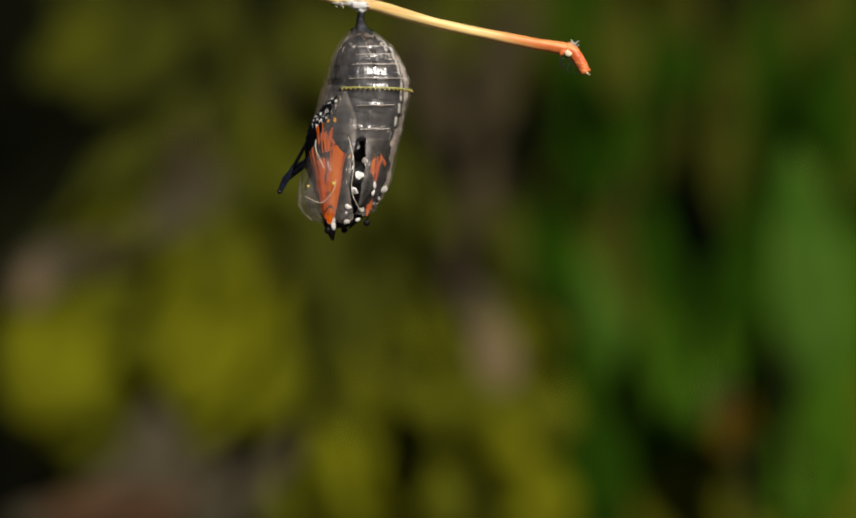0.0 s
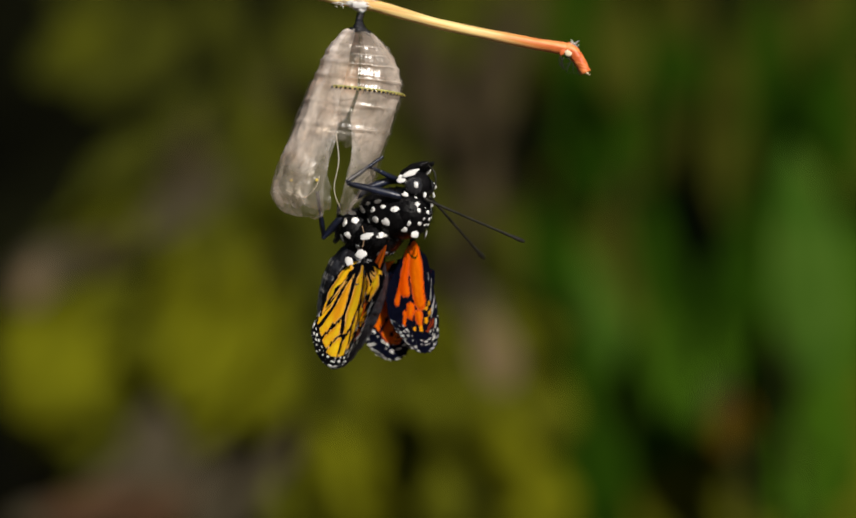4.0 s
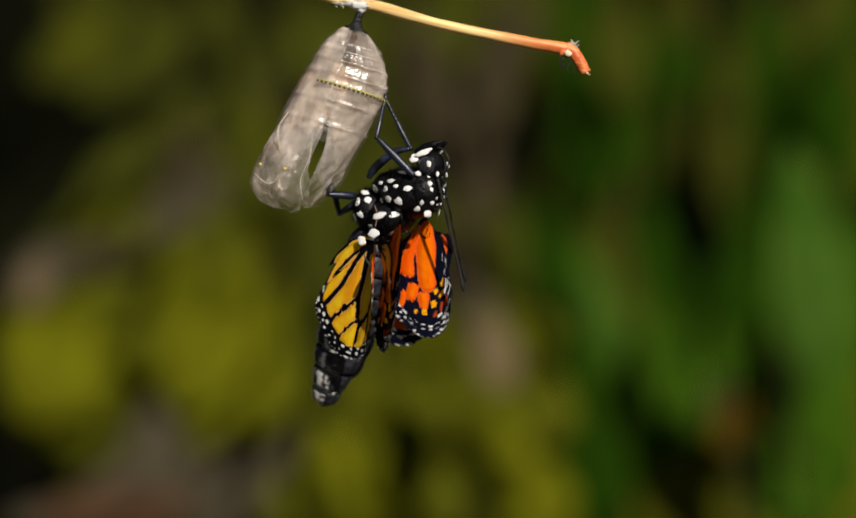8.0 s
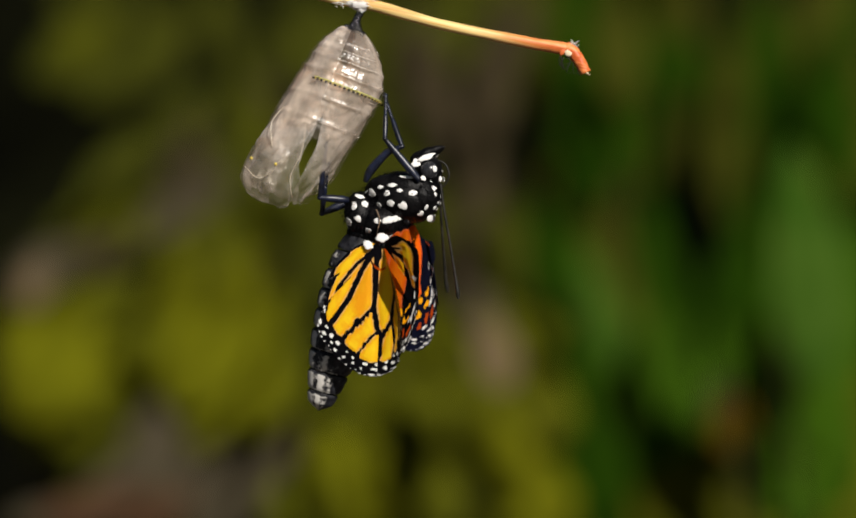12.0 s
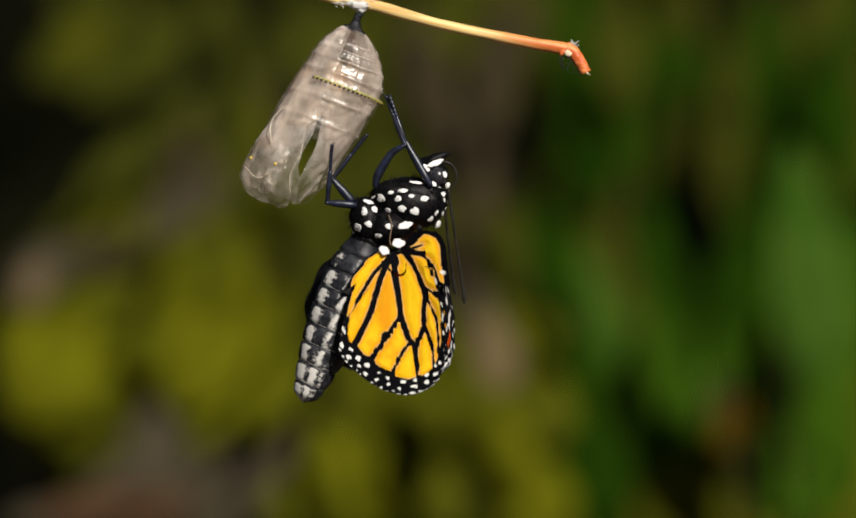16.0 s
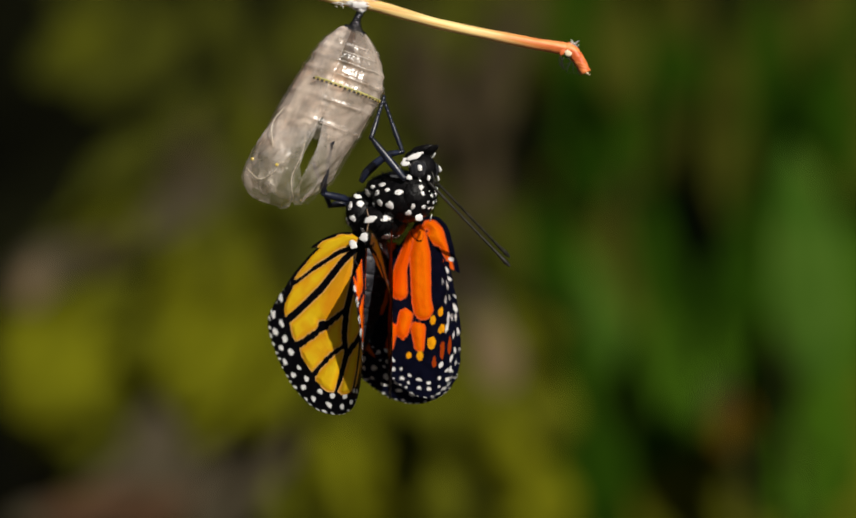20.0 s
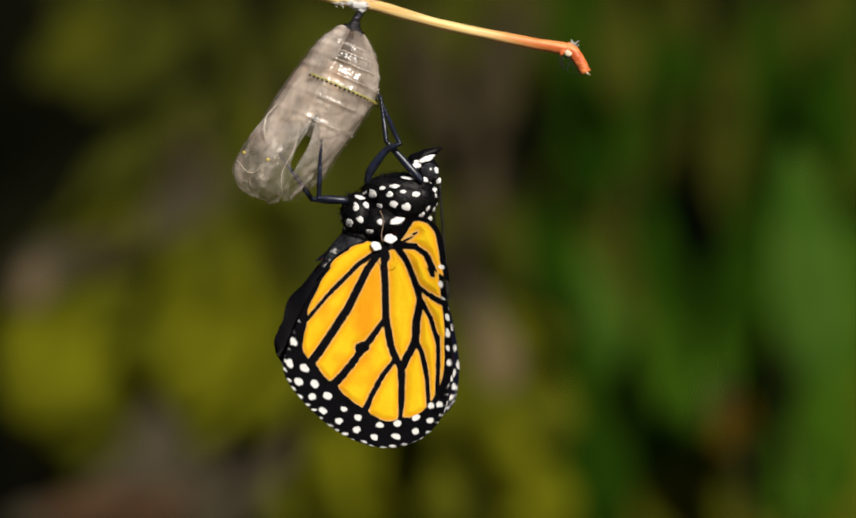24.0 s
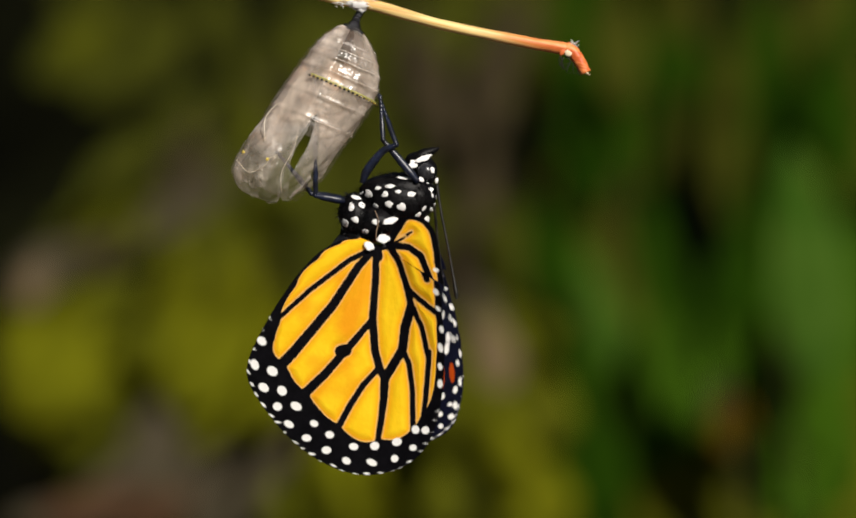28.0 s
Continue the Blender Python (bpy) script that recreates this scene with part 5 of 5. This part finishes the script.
# t, length, spread, roll, yaw, pitch, bend of the back part, bend of the belly part
HIND_NEAR = [(0, .34, .25, 55, 0, 0, 10, 0, 735, 340, -44), (2.2, .36, .25, 55, 0, 0, 10, 0, 735, 340, -44), (2.4, .38, .3, 52, 0, 0, 10, 0, 735, 345, -44), (2.5, .36, .6, -80, 180, 0, 0, 0, 640, 545, 20, True), (2.6, .36, .6, -80, 180, 0, 0, 0, 640, 565, 20, True), (2.9, .36, .6, -80, 180, 0, 0, 0, 640, 568, 20, True),
             (3.0, .26, .5, -100, 200, 0, 0, 0, 606, 560, -5, True), (3.1, .42, .5, -82, 185, 0, 0, 0, 655, 555, -5, True), (3.2, .42, .5, -70, 195, 0, 0, 0, 660, 550, -5, True), (3.35, .44, .55, -35, 235, 0, 0, 0, 690, 540, -40, True), (3.5, .46, .55, 20, -30, -30, 40, 0),
             (4.5, .48, .6, 10, 0, 0, 30, 0), (5.5, .50, .72, -4, 0, 0, 35, 0), (6, .54, .72, 23, -14, 0, 35, 0), (6.5, .52, .75, 2, 0, 0, 77, 0), (7, .51, .76, -4, 0, 0, 62, 0), (7.5, .52, .75, 4, 0, 0, 72, 0), (8, .54, .75, 15, -5, 0, 70, 0), (8.5, .53, .78, 0, 0, 0, 72, 0),
             (9, .54, .78, 5, 0, 0, 82, 0), (10, .56, .76, -1, 0, 0, 80, 0), (10.5, .56, .8, 3, 0, 0, 82, 0), (11, .57, .78, -5, 0, 0, 76, 0), (11.5, .57, .78, -6, 0, 0, 70, 0), (12, .57, .80, 2, 0, 0, 82, 0), (12.5, .57, .84, 0, 0, 0, 60, 0), (13.5, .58, .84, -3, 0, 0, 72, 0),
             (14.5, .59, .84, -4, 0, 0, 72, 0), (15, .60, .84, -9, 0, 0, 30, 0), (15.5, .62, .8, -12, 0, 0, 10, 0), (16, .625, .85, -9, 0, 0, 25, 0), (16.5, .64, .8, -14, 10, 0, 0, 0), (17, .655, .86, -7, 0, 0, 30, 0), (17.5, .67, .87, -5, 0, 0, 30, 0), (18, .71, .88, 12, 0, 0, 90, 0),
             (18.5, .70, .88, -5, 0, 0, 30, 0), (19, .71, .88, -4, 0, 0, 35, 0), (19.5, .745, .92, 2, 0, 0, 50, 0), (20, .775, .97, 14, 0, 0, 90, 0), (20.5, .80, .96, 4, 0, 0, 55, 0), (21, .835, .97, 6, 0, 0, 80, 0), (21.5, .85, .97, 3, 0, 0, 55, 0), (22.5, .86, .97, 1, 0, 0, 45, 0),
             (23.5, .86, .9, 8, -20, 0, 80, 0), (24, .875, .98, -4, 0, 0, 25, 0), (24.5, .88, .98, -3, 0, 0, 25, 0), (25, .905, .96, 3, 0, 0, 75, 0), (25.5, .90, .98, -4, 0, 0, 25, 0), (26, .925, 1, 2, 0, 0, 55, 0), (26.5, .94, 1, 1, 0, 0, 50, 0), (27, .985, .92, 4, -6, 0, 85, 0), (27.5, .97, 1, 2, 0, 0, 50, 0), (28, 1, 1.02, 1, 0, 0, 28, 0)]


def wing_rows(shift_roll, yaw_open, share, early, swung={}, hind=False):
    """Another wing that follows the near hindwing's growth; it opens as the body turns its back."""
    rows = list(early)
    for t, length, spread, roll, yaw, pitch, back, belly, *rest in HIND_NEAR:
        if t > 4:
            near = min(BODY_ROWS, key=lambda r: abs(r[0] - t))
            turned = (near[4] + 180) % 360 - 180
            if hind:
                swing = 18 if t < 14.6 else (27 if t < 20 else 14) * min(1.0, max(0.0, (turned + 10) / 10))
                length = length * (0.88 if t < 19 else 0.91)
            else:
                swing = (9 if t < 14.6 else 5) if turned > -12 else 2
                swing -= 2 if t > 20 else 0
                spread = min(1.0, spread * 1.3)
                length = min(1.0, length * (1.14 if t < 9 else 1.04))
            rows.append((t, length, spread, swing + shift_roll + roll * share + swung.get(t, 0), yaw_open * max(0.0, -turned) / 30, 0, 0, 0))
    return rows


def set_rows(rows, *changes):
    kept = {r[0]: r for r in rows}
    for c in changes:
        kept[c[0]] = c
    return [kept[t] for t in sorted(kept)]


def key_legs(body_at):
    """Thigh and shin of every leg bent so that the foot stays at its hold."""
    hold = {
        "a": [(0, (560, 262, 20)), (1.0, (556, 244, 20)), (2.0, (562, 246, 20)), (2.4, (545, 290, 20)), (2.6, (522, 330, 0)), (2.9, (540, 320, 0)), (3.0, (545, 330, -20)), (3.2, (640, 375, -30)), (3.5, (640, 350, -40)), (5.0, (704, 182, -10)), (6, (706, 180, -10)), (11, (704, 178, -10)), (16.5, (708, 178, -10)), (20, (702, 180, -10)), (25, (694, 180, -10)), (28, (695, 178, -10))],
        "b": [(0, None), (2.5, None), (2.6, (690, 420, 0)), (2.9, (690, 420, 0)), (3.0, (655, 205, -60)), (3.2, (735, 150, -20)), (3.5, (700, 345, -40)), (5.0, (706, 176, -22)), (6, (708, 176, -22)), (11, (706, 175, -22)), (16.5, (713, 172, -22)), (20, (704, 178, -22)), (25, (696, 178, -22)), (28, (697, 176, -22))],
        "c": [(0, None), (2.5, None), (2.6, (600, 400, -30)), (2.9, (600, 410, -30)), (3.0, (665, 360, -50)), (3.2, (600, 400, -20)), (3.5, (575, 395, -30)), (5.0, (600, 275, -56)), (6, (602, 268, -56)), (12, (601, 262, -56)), (16.5, (612, 268, -56)), (20, (610, 265, -56)), (20.5, (592, 260, -56)), (25, (590, 258, -56)), (28, (580, 255, -56))],
        "d": [(0, None), (2.5, None), (2.6, (610, 420, 0)), (2.9, (612, 420, 0)), (3.0, (640, 380, 10)), (3.2, (650, 340, 10)), (3.5, (620, 400, 0)), (5.0, (606, 330, -10)), (6, (604, 328, -10)), (12, (602, 300, -20)), (16.5, (680, 240, 10)), (18, (602, 300, -20)), (20, (576, 300, -20)), (20.5, (520, 285, -20)), (25, (512, 282, -20)), (28, (508, 278, -20))],
    }
    bend = {"a": Vector((0.55, -0.1, 0.85)), "b": Vector((-1, -0.3, -0.4)), "c": Vector((-1, 0, -0.6)), "d": Vector((-1, 0, -0.7))}
    for name, rows in hold.items():
        thigh, shin, upper, lower = LEGS[name]
        times = sorted({r[0] for r in rows} | {r[0] for r in BODY_ROWS if r[0] > 2.45})
        thighs, shins = [], []
        known = [(t, p) for t, p in rows if p]
        for t in times:
            m = body_at(t)
            hip = HIPS[name]
            if t < 2.55 and name != "a":
                foot = hip + Vector((-0.82, 0.1, -0.57)) * 25 * U
            else:
                p = [np.interp(t, [k[0] for k in known], [k[1][i] for k in known]) for i in range(3)]
                foot = m.inverted() @ P(p[0], p[1], p[2])
            line = foot - hip
            a, b = upper * U, lower * U
            d = min(max(line.length, abs(a - b) * 1.02 + 1e-6), (a + b) * 0.995)
            way = line.normalized()
            hint = bend[name] if t >= 2.55 else Vector((-1, 0, -0.9)) if name == "a" else Vector((-0.82, 0, -0.57)) * 0.9 + Vector((0.3, 0.2, -0.4))
            hint = m.to_3x3().inverted() @ hint if t >= 2.55 or name == "a" else hint
            side = (hint - way * hint.dot(way)).normalized()
            c = (a * a + d * d - b * b) / (2 * a * d)
            knee = hip + way * (a * c) + side * (a * math.sqrt(max(0, 1 - c * c)))
            foot = hip + way * d
            thighs.append((t, Matrix.Translation(hip) @ along(knee - hip)))
            shins.append((t, Matrix.Translation(knee) @ along(foot - knee)))
        walk(thigh, thighs)
        walk(shin, shins)


def key_feelers(body_at):
    """rows: time, way of each feeler in the plan (right, down, away)."""
    near = [(0, (10, -190, 30)), (2.4, (0, -190, 30)), (2.55, (-60, -150, 0)), (2.63, (-190, 0, 0)), (2.7, (-140, 130, 0)), (2.8, (-190, 25, 0)), (3.0, (-195, -55, 0)), (3.1, (-180, -40, -30)), (3.2, (-190, -40, -40)), (3.5, (190, 10, -20)), (5.0, (40, 200, 0)), (5.5, (15, 200, -10)), (6, (75, 180, 0)), (6.5, (25, 200, -10)), (7, (35, 200, -10)), (8, (45, 190, 0)),
            (10, (30, 205, -10)), (12, (20, 205, -20)), (15, (30, 205, -10)), (15.5, (90, 180, -10)), (16, (30, 205, 0)), (16.5, (140, 140, 0)), (17, (25, 205, 0)), (18, (100, 180, 0)), (18.5, (20, 205, 0)), (19, (60, 195, 0)), (20, (140, 145, 0)), (20.5, (25, 205, 0)), (21, (110, 150, 0)), (22, (30, 205, 0)), (23.5, (70, 180, 0)), (24, (15, 205, 0)), (25, (50, 200, 0)),
            (25.5, (25, 205, 0)), (27, (75, 190, 0)), (28, (22, 205, -30))]
    far_rows = [(t, (w[0] + 12, w[1], w[2] + 60) if t > 5 else (w[0] * 0.7, w[1] + 40, 90)) for t, w in near]
    for name, rows in (("near", near), ("far", far_rows)):
        at = FEELER_AT[name]
        out, last = [], None
        for t, (x, v, y) in rows:
            way = body_at(t).to_3x3().inverted() @ Vector((x, y, -v)).normalized()
            if last is not None and way.angle(last[1]) > radians(80):
                mid = (way + last[1] + Vector((0.05, -0.25, 0.05))).normalized()
                out.append(((t + last[0]) / 2, Matrix.Translation(at) @ along(mid)))
            out.append((t, Matrix.Translation(at) @ along(way)))
            last = (t, way)
        walk(FEELERS[name], out)


def motions():
    walk(chrysalis, [(t, Matrix.Translation(HANG) @ pose(0, 0, 0, 0, a, 0)) for t, a in TILT_ROWS])
    swung = ((2.6, 5), (3.5, 5), (5.5, 0), (28, 0))       # the wing case stands off while the butterfly pushes out
    walk(wing_case, [(0, pose(0, 0, 0, 0, 1.5, 0)), (2.4, pose(0, 0, 0, 0, 1.5, 0))] + [(t, pose(0, 0, 0, 0, a, 0)) for t, a in swung])
    for lining, share in zip(linings, (1, 0)):       # pressed to the back of the case until the butterfly has left it
        walk(lining, [(0, pose(0, 52 * U, 0)), (2.0, pose(0, 50 * U, 0)), (2.4, pose(0, 36 * U, 0))] + [(t, pose(0, 0, 0, 0, a * share, 0)) for t, a in swung])
    poses = [(t, Matrix.Translation(P(x, v, y)) @ pose(0, 0, 0, pitch, roll, yaw)) for t, x, v, y, yaw, roll, pitch in BODY_ROWS]
    walk(butterfly, poses)

    def body_at(t):
        for (t0, a), (t1, b) in zip(poses, poses[1:]):
            if t <= t1:
                k = (t - t0) / (t1 - t0)
                k = k * k * (3 - 2 * k)
                return Matrix.LocRotScale(a.translation.lerp(b.translation, k), a.to_quaternion().slerp(b.to_quaternion(), k), None)
        return poses[-1][1]
    key_wing("hind_near", HIND_NEAR, body_at)

    def tuck(t, x, v, y):
        p = body_at(t).inverted() @ P(x, v, y)
        return BODY[0] + p.x / U, BODY[1] - p.z / U, p.y / U
    key_wing("fore_near", set_rows(wing_rows(2, -50, 0.9, [(0, .46, .2, 187, 0, 1, 24, -24, 672, 408, -14, True), (1, .46, .2, 187, 0, 1, 24, -24, 676, 428, -14, True), (2, .46, .24, 187, 0, 1, 24, -24, 680, 466, -20, True), (2.4, .48, .3, 45, 0, 0, 0, 0, *tuck(2.4, 680, 500, -20)), (2.5, .46, .9, -82, 180, 0, 0, 0, 655, 525, -70, True), (2.6, .42, .9, -82, 180, 0, 0, 0, 665, 545, -75, True), (2.9, .42, .9, -82, 180, 0, 0, 0, 668, 552, -75, True),
                                                 (3.0, .34, .7, -80, 205, 0, 0, 0, 612, 572, -30, True), (3.1, .52, .6, -62, 190, 0, 0, 0, 655, 560, -20, True), (3.2, .52, .6, -55, 200, 0, 0, 0, 660, 560, -20, True), (3.35, .52, .6, -30, 235, 0, 0, 0, 700, 520, -30, True), (3.5, .50, .6, 10, -30, -45, 0, 0)]),
                                    (6, .62, .7, 21, -30, 0, 0, 0), (8, .62, .7, 22, -34, 0, 0, 0)), body_at)
    key_wing("fore_far", set_rows(wing_rows(-7, 6, 0.3, [(0, .60, .68, 174, 180, 4, 42, -42, 602, 422, -40, True), (1, .60, .68, 175, 180, 4, 42, -42, 604, 440, -40, True), (2, .60, .66, 176, 180, 4, 38, -38, 620, 470, -44, True), (2.2, .60, .46, 177, 182, 4, 14, -14, 616, 484, -48, True), (2.4, .56, .5, 168, 185, 0, 10, -10, 606, 505, -54, True), (2.5, .40, .5, -80, 0, 0, 0, 0, 645, 545, 40, True), (2.6, .40, .5, -80, 0, 0, 0, 0, 650, 560, 40, True), (2.9, .40, .5, -80, 0, 0, 0, 0, 650, 565, 40, True),
                                                (3.0, .45, .3, -84, 0, 0, 0, 0, 650, 592, -10, True), (3.1, .48, .4, -48, 0, 0, 0, 0, 690, 570, -15, True), (3.2, .48, .5, -30, 0, 0, 0, 0, 695, 570, -15, True), (3.5, .50, .75, 0, 30, 10, 0, 0)], {15.5: 14, 16.5: 24, 25: -2, 26: -4}), (6, .56, 1.0, -5, 34, 0, 0, 0), (8, .55, 1.0, 1, 18, 0, 0, 0)), body_at)
    key_wing("hind_far", set_rows(wing_rows(-10, 10, 0.3, [(0, .34, .25, 52, 0, 0, 10, 0, *tuck(0, 630, 420, 28)), (2.2, .34, .25, 52, 0, 0, 10, 0, *tuck(2.2, 630, 480, 28)), (2.4, .40, .3, 52, 0, 0, 10, 0, *tuck(2.4, 620, 500, -20)), (2.5, .28, .6, 70, 180, 0, 0, 0, 645, 530, -50, True), (2.6, .31, .6, 80, 180, 0, 0, 0, 655, 555, -60, True), (2.9, .31, .6, 80, 180, 0, 0, 0, 658, 560, -60, True),
                                                (3.0, .36, .48, 110, 180, 0, 0, 0, 668, 566, 5, True), (3.1, .44, .6, -65, 0, 0, 0, 0, 690, 570, 0, True), (3.2, .42, .55, -40, 0, 0, 0, 0, 695, 575, 0, True), (3.5, .46, .6, 0, 30, 20, 0, 0)], {15.5: 10, 16.5: 22, 20: -4, 21: -4, 23.5: -6, 25: -8, 26: -8, 27: -8, 28: -16}, True), (6, .47, .85, -2, 34, 0, 0, 0), (8, .46, .8, 4, 16, 0, 0, 0)), body_at)
    bends = [(0, 47, .62), (2.4, 47, .66), (2.6, 16, .68), (2.9, 16, .68), (3.0, -4, .76), (3.5, 15, .76), (5.5, 19, 1.0), (6, 14, 1.04), (8, 20, 1.27), (10, 18, 1.2), (11, 19, 1.13), (12, 15, 1.21), (12.5, 15, 1.21), (14.5, 16, 1.2), (15, 23, 1.22), (16, 22, 1.15), (16.5, 14, 1.1), (17, 22, 1.27), (18, 18, 1.1), (19, 23, 1.2), (20, 16, 1.03), (24, 18, 1.0), (28, 16, .96)]
    packed = [(t, 47, 0.6) for t in (0, 1, 1.5, 2, 2.2, 2.4)]
    bends = packed + [b for b in bends if b[0] > 2.4]
    hinge = {t: Matrix.Translation(B(655, 432, 10)) @ pose(0, 0, 0, 12 if t == 3.0 else 0, a, 0) for t, a, c in bends}
    walk(abdomen, sorted(hinge.items()))
    twist = Matrix.Rotation(radians(60), 4, "Z") @ Matrix.Rotation(math.pi, 4, "Y")
    for plate, n, q, place, wide in abdomen_plates:
        way = (math.cos(q * math.pi / 2), math.sin(q * math.pi / 2))
        rows = []
        for t, a, c in bends:
            if t <= 2.4:             # swollen, filling the case from its top down
                v = body_at(t).translation
                v = 68 + (P(0, 308).z - v.z) / U + (10 - n) * 23 + 8
                cx, hw, hd = case_ring(v - 12)
                out_x, out_y = (min(26, max(0, k * 0.985 - wide)) for k in (hw, hd))
                if v > 185:
                    out_y = min(26, max(0, hd * 0.945 - wide))
                m = (body_at(t) @ hinge[t]).inverted() @ Matrix.Translation(P(cx, v, 2)) @ twist
                side = twist @ Vector((*way, 0))
                out = math.hypot(side.x * out_x, side.y * out_y) * U
                rows.append((t, m @ Matrix.Translation((way[0] * out, way[1] * out, 0))))
            else:
                fat = np.interp(t, (2.6, 3.0, 3.5, 5.5, 8, 10), (18, 18, 14, 6, 3, 0)) * wide / 53 * (1.4 - 0.13 * n)
                rows.append((t, pose(way[0] * fat * U, way[1] * fat * U, -place * c * U)))
        walk(plate, rows)
    folds = [(0, 665, 190, 0), (1, 664, 214, 0), (2, 656, 268, 0), (2.4, 645, 320, 0), (2.5, 640, 540, 20), (2.55, 690, 600, 10), (2.6, 678, 700, 0), (2.9, 680, 735, 0), (3.0, 690, 695, 0), (3.2, 690, 650, 0), (3.5, 660, 610, 10), (5.5, 620, 600, 10), (11, 606, 610, 20), (12, 626, 606, 26), (12.5, 626, 606, 26), (14.5, 612, 604, 22), (15, 620, 560, -56), (15.5, 600, 590, 40),
             (16, 598, 562, 64), (16.5, 612, 600, 30), (17, 604, 564, -56), (18, 640, 585, 50), (18.5, 600, 590, 30), (19, 592, 574, -58), (19.5, 590, 590, 30), (20, 640, 585, 50), (21.5, 620, 590, 25), (23.5, 640, 585, 50), (24, 570, 568, -58), (24.5, 570, 568, -58), (25, 625, 590, 25), (25.5, 568, 568, -58), (26, 620, 590, 25), (27, 635, 585, 50), (28, 615, 590, 15)]
    walk(wing_fold, [(t, body_at(t).inverted() @ Matrix.Translation(P(x, v, y)) @ pose(0, 0, 0, 0, 34 if t > 20 else 28 if t > 16.8 else 14, 0)) for t, x, v, y in folds])
    key_legs(body_at)
    key_feelers(body_at)
    walk(proboscis, [(t, Matrix.Translation(B(752, 306, -6)) @ pose(0, 0, 0, 0, a, 0)) for t, a in [(0, 150), (2.5, 150), (2.7, 80), (3.0, 20), (5, 20), (6, 60), (10, 0), (12, 50), (14.5, 40), (15, 0), (15.5, 50), (17, 5), (18, 70), (28, 80)]])


motions()
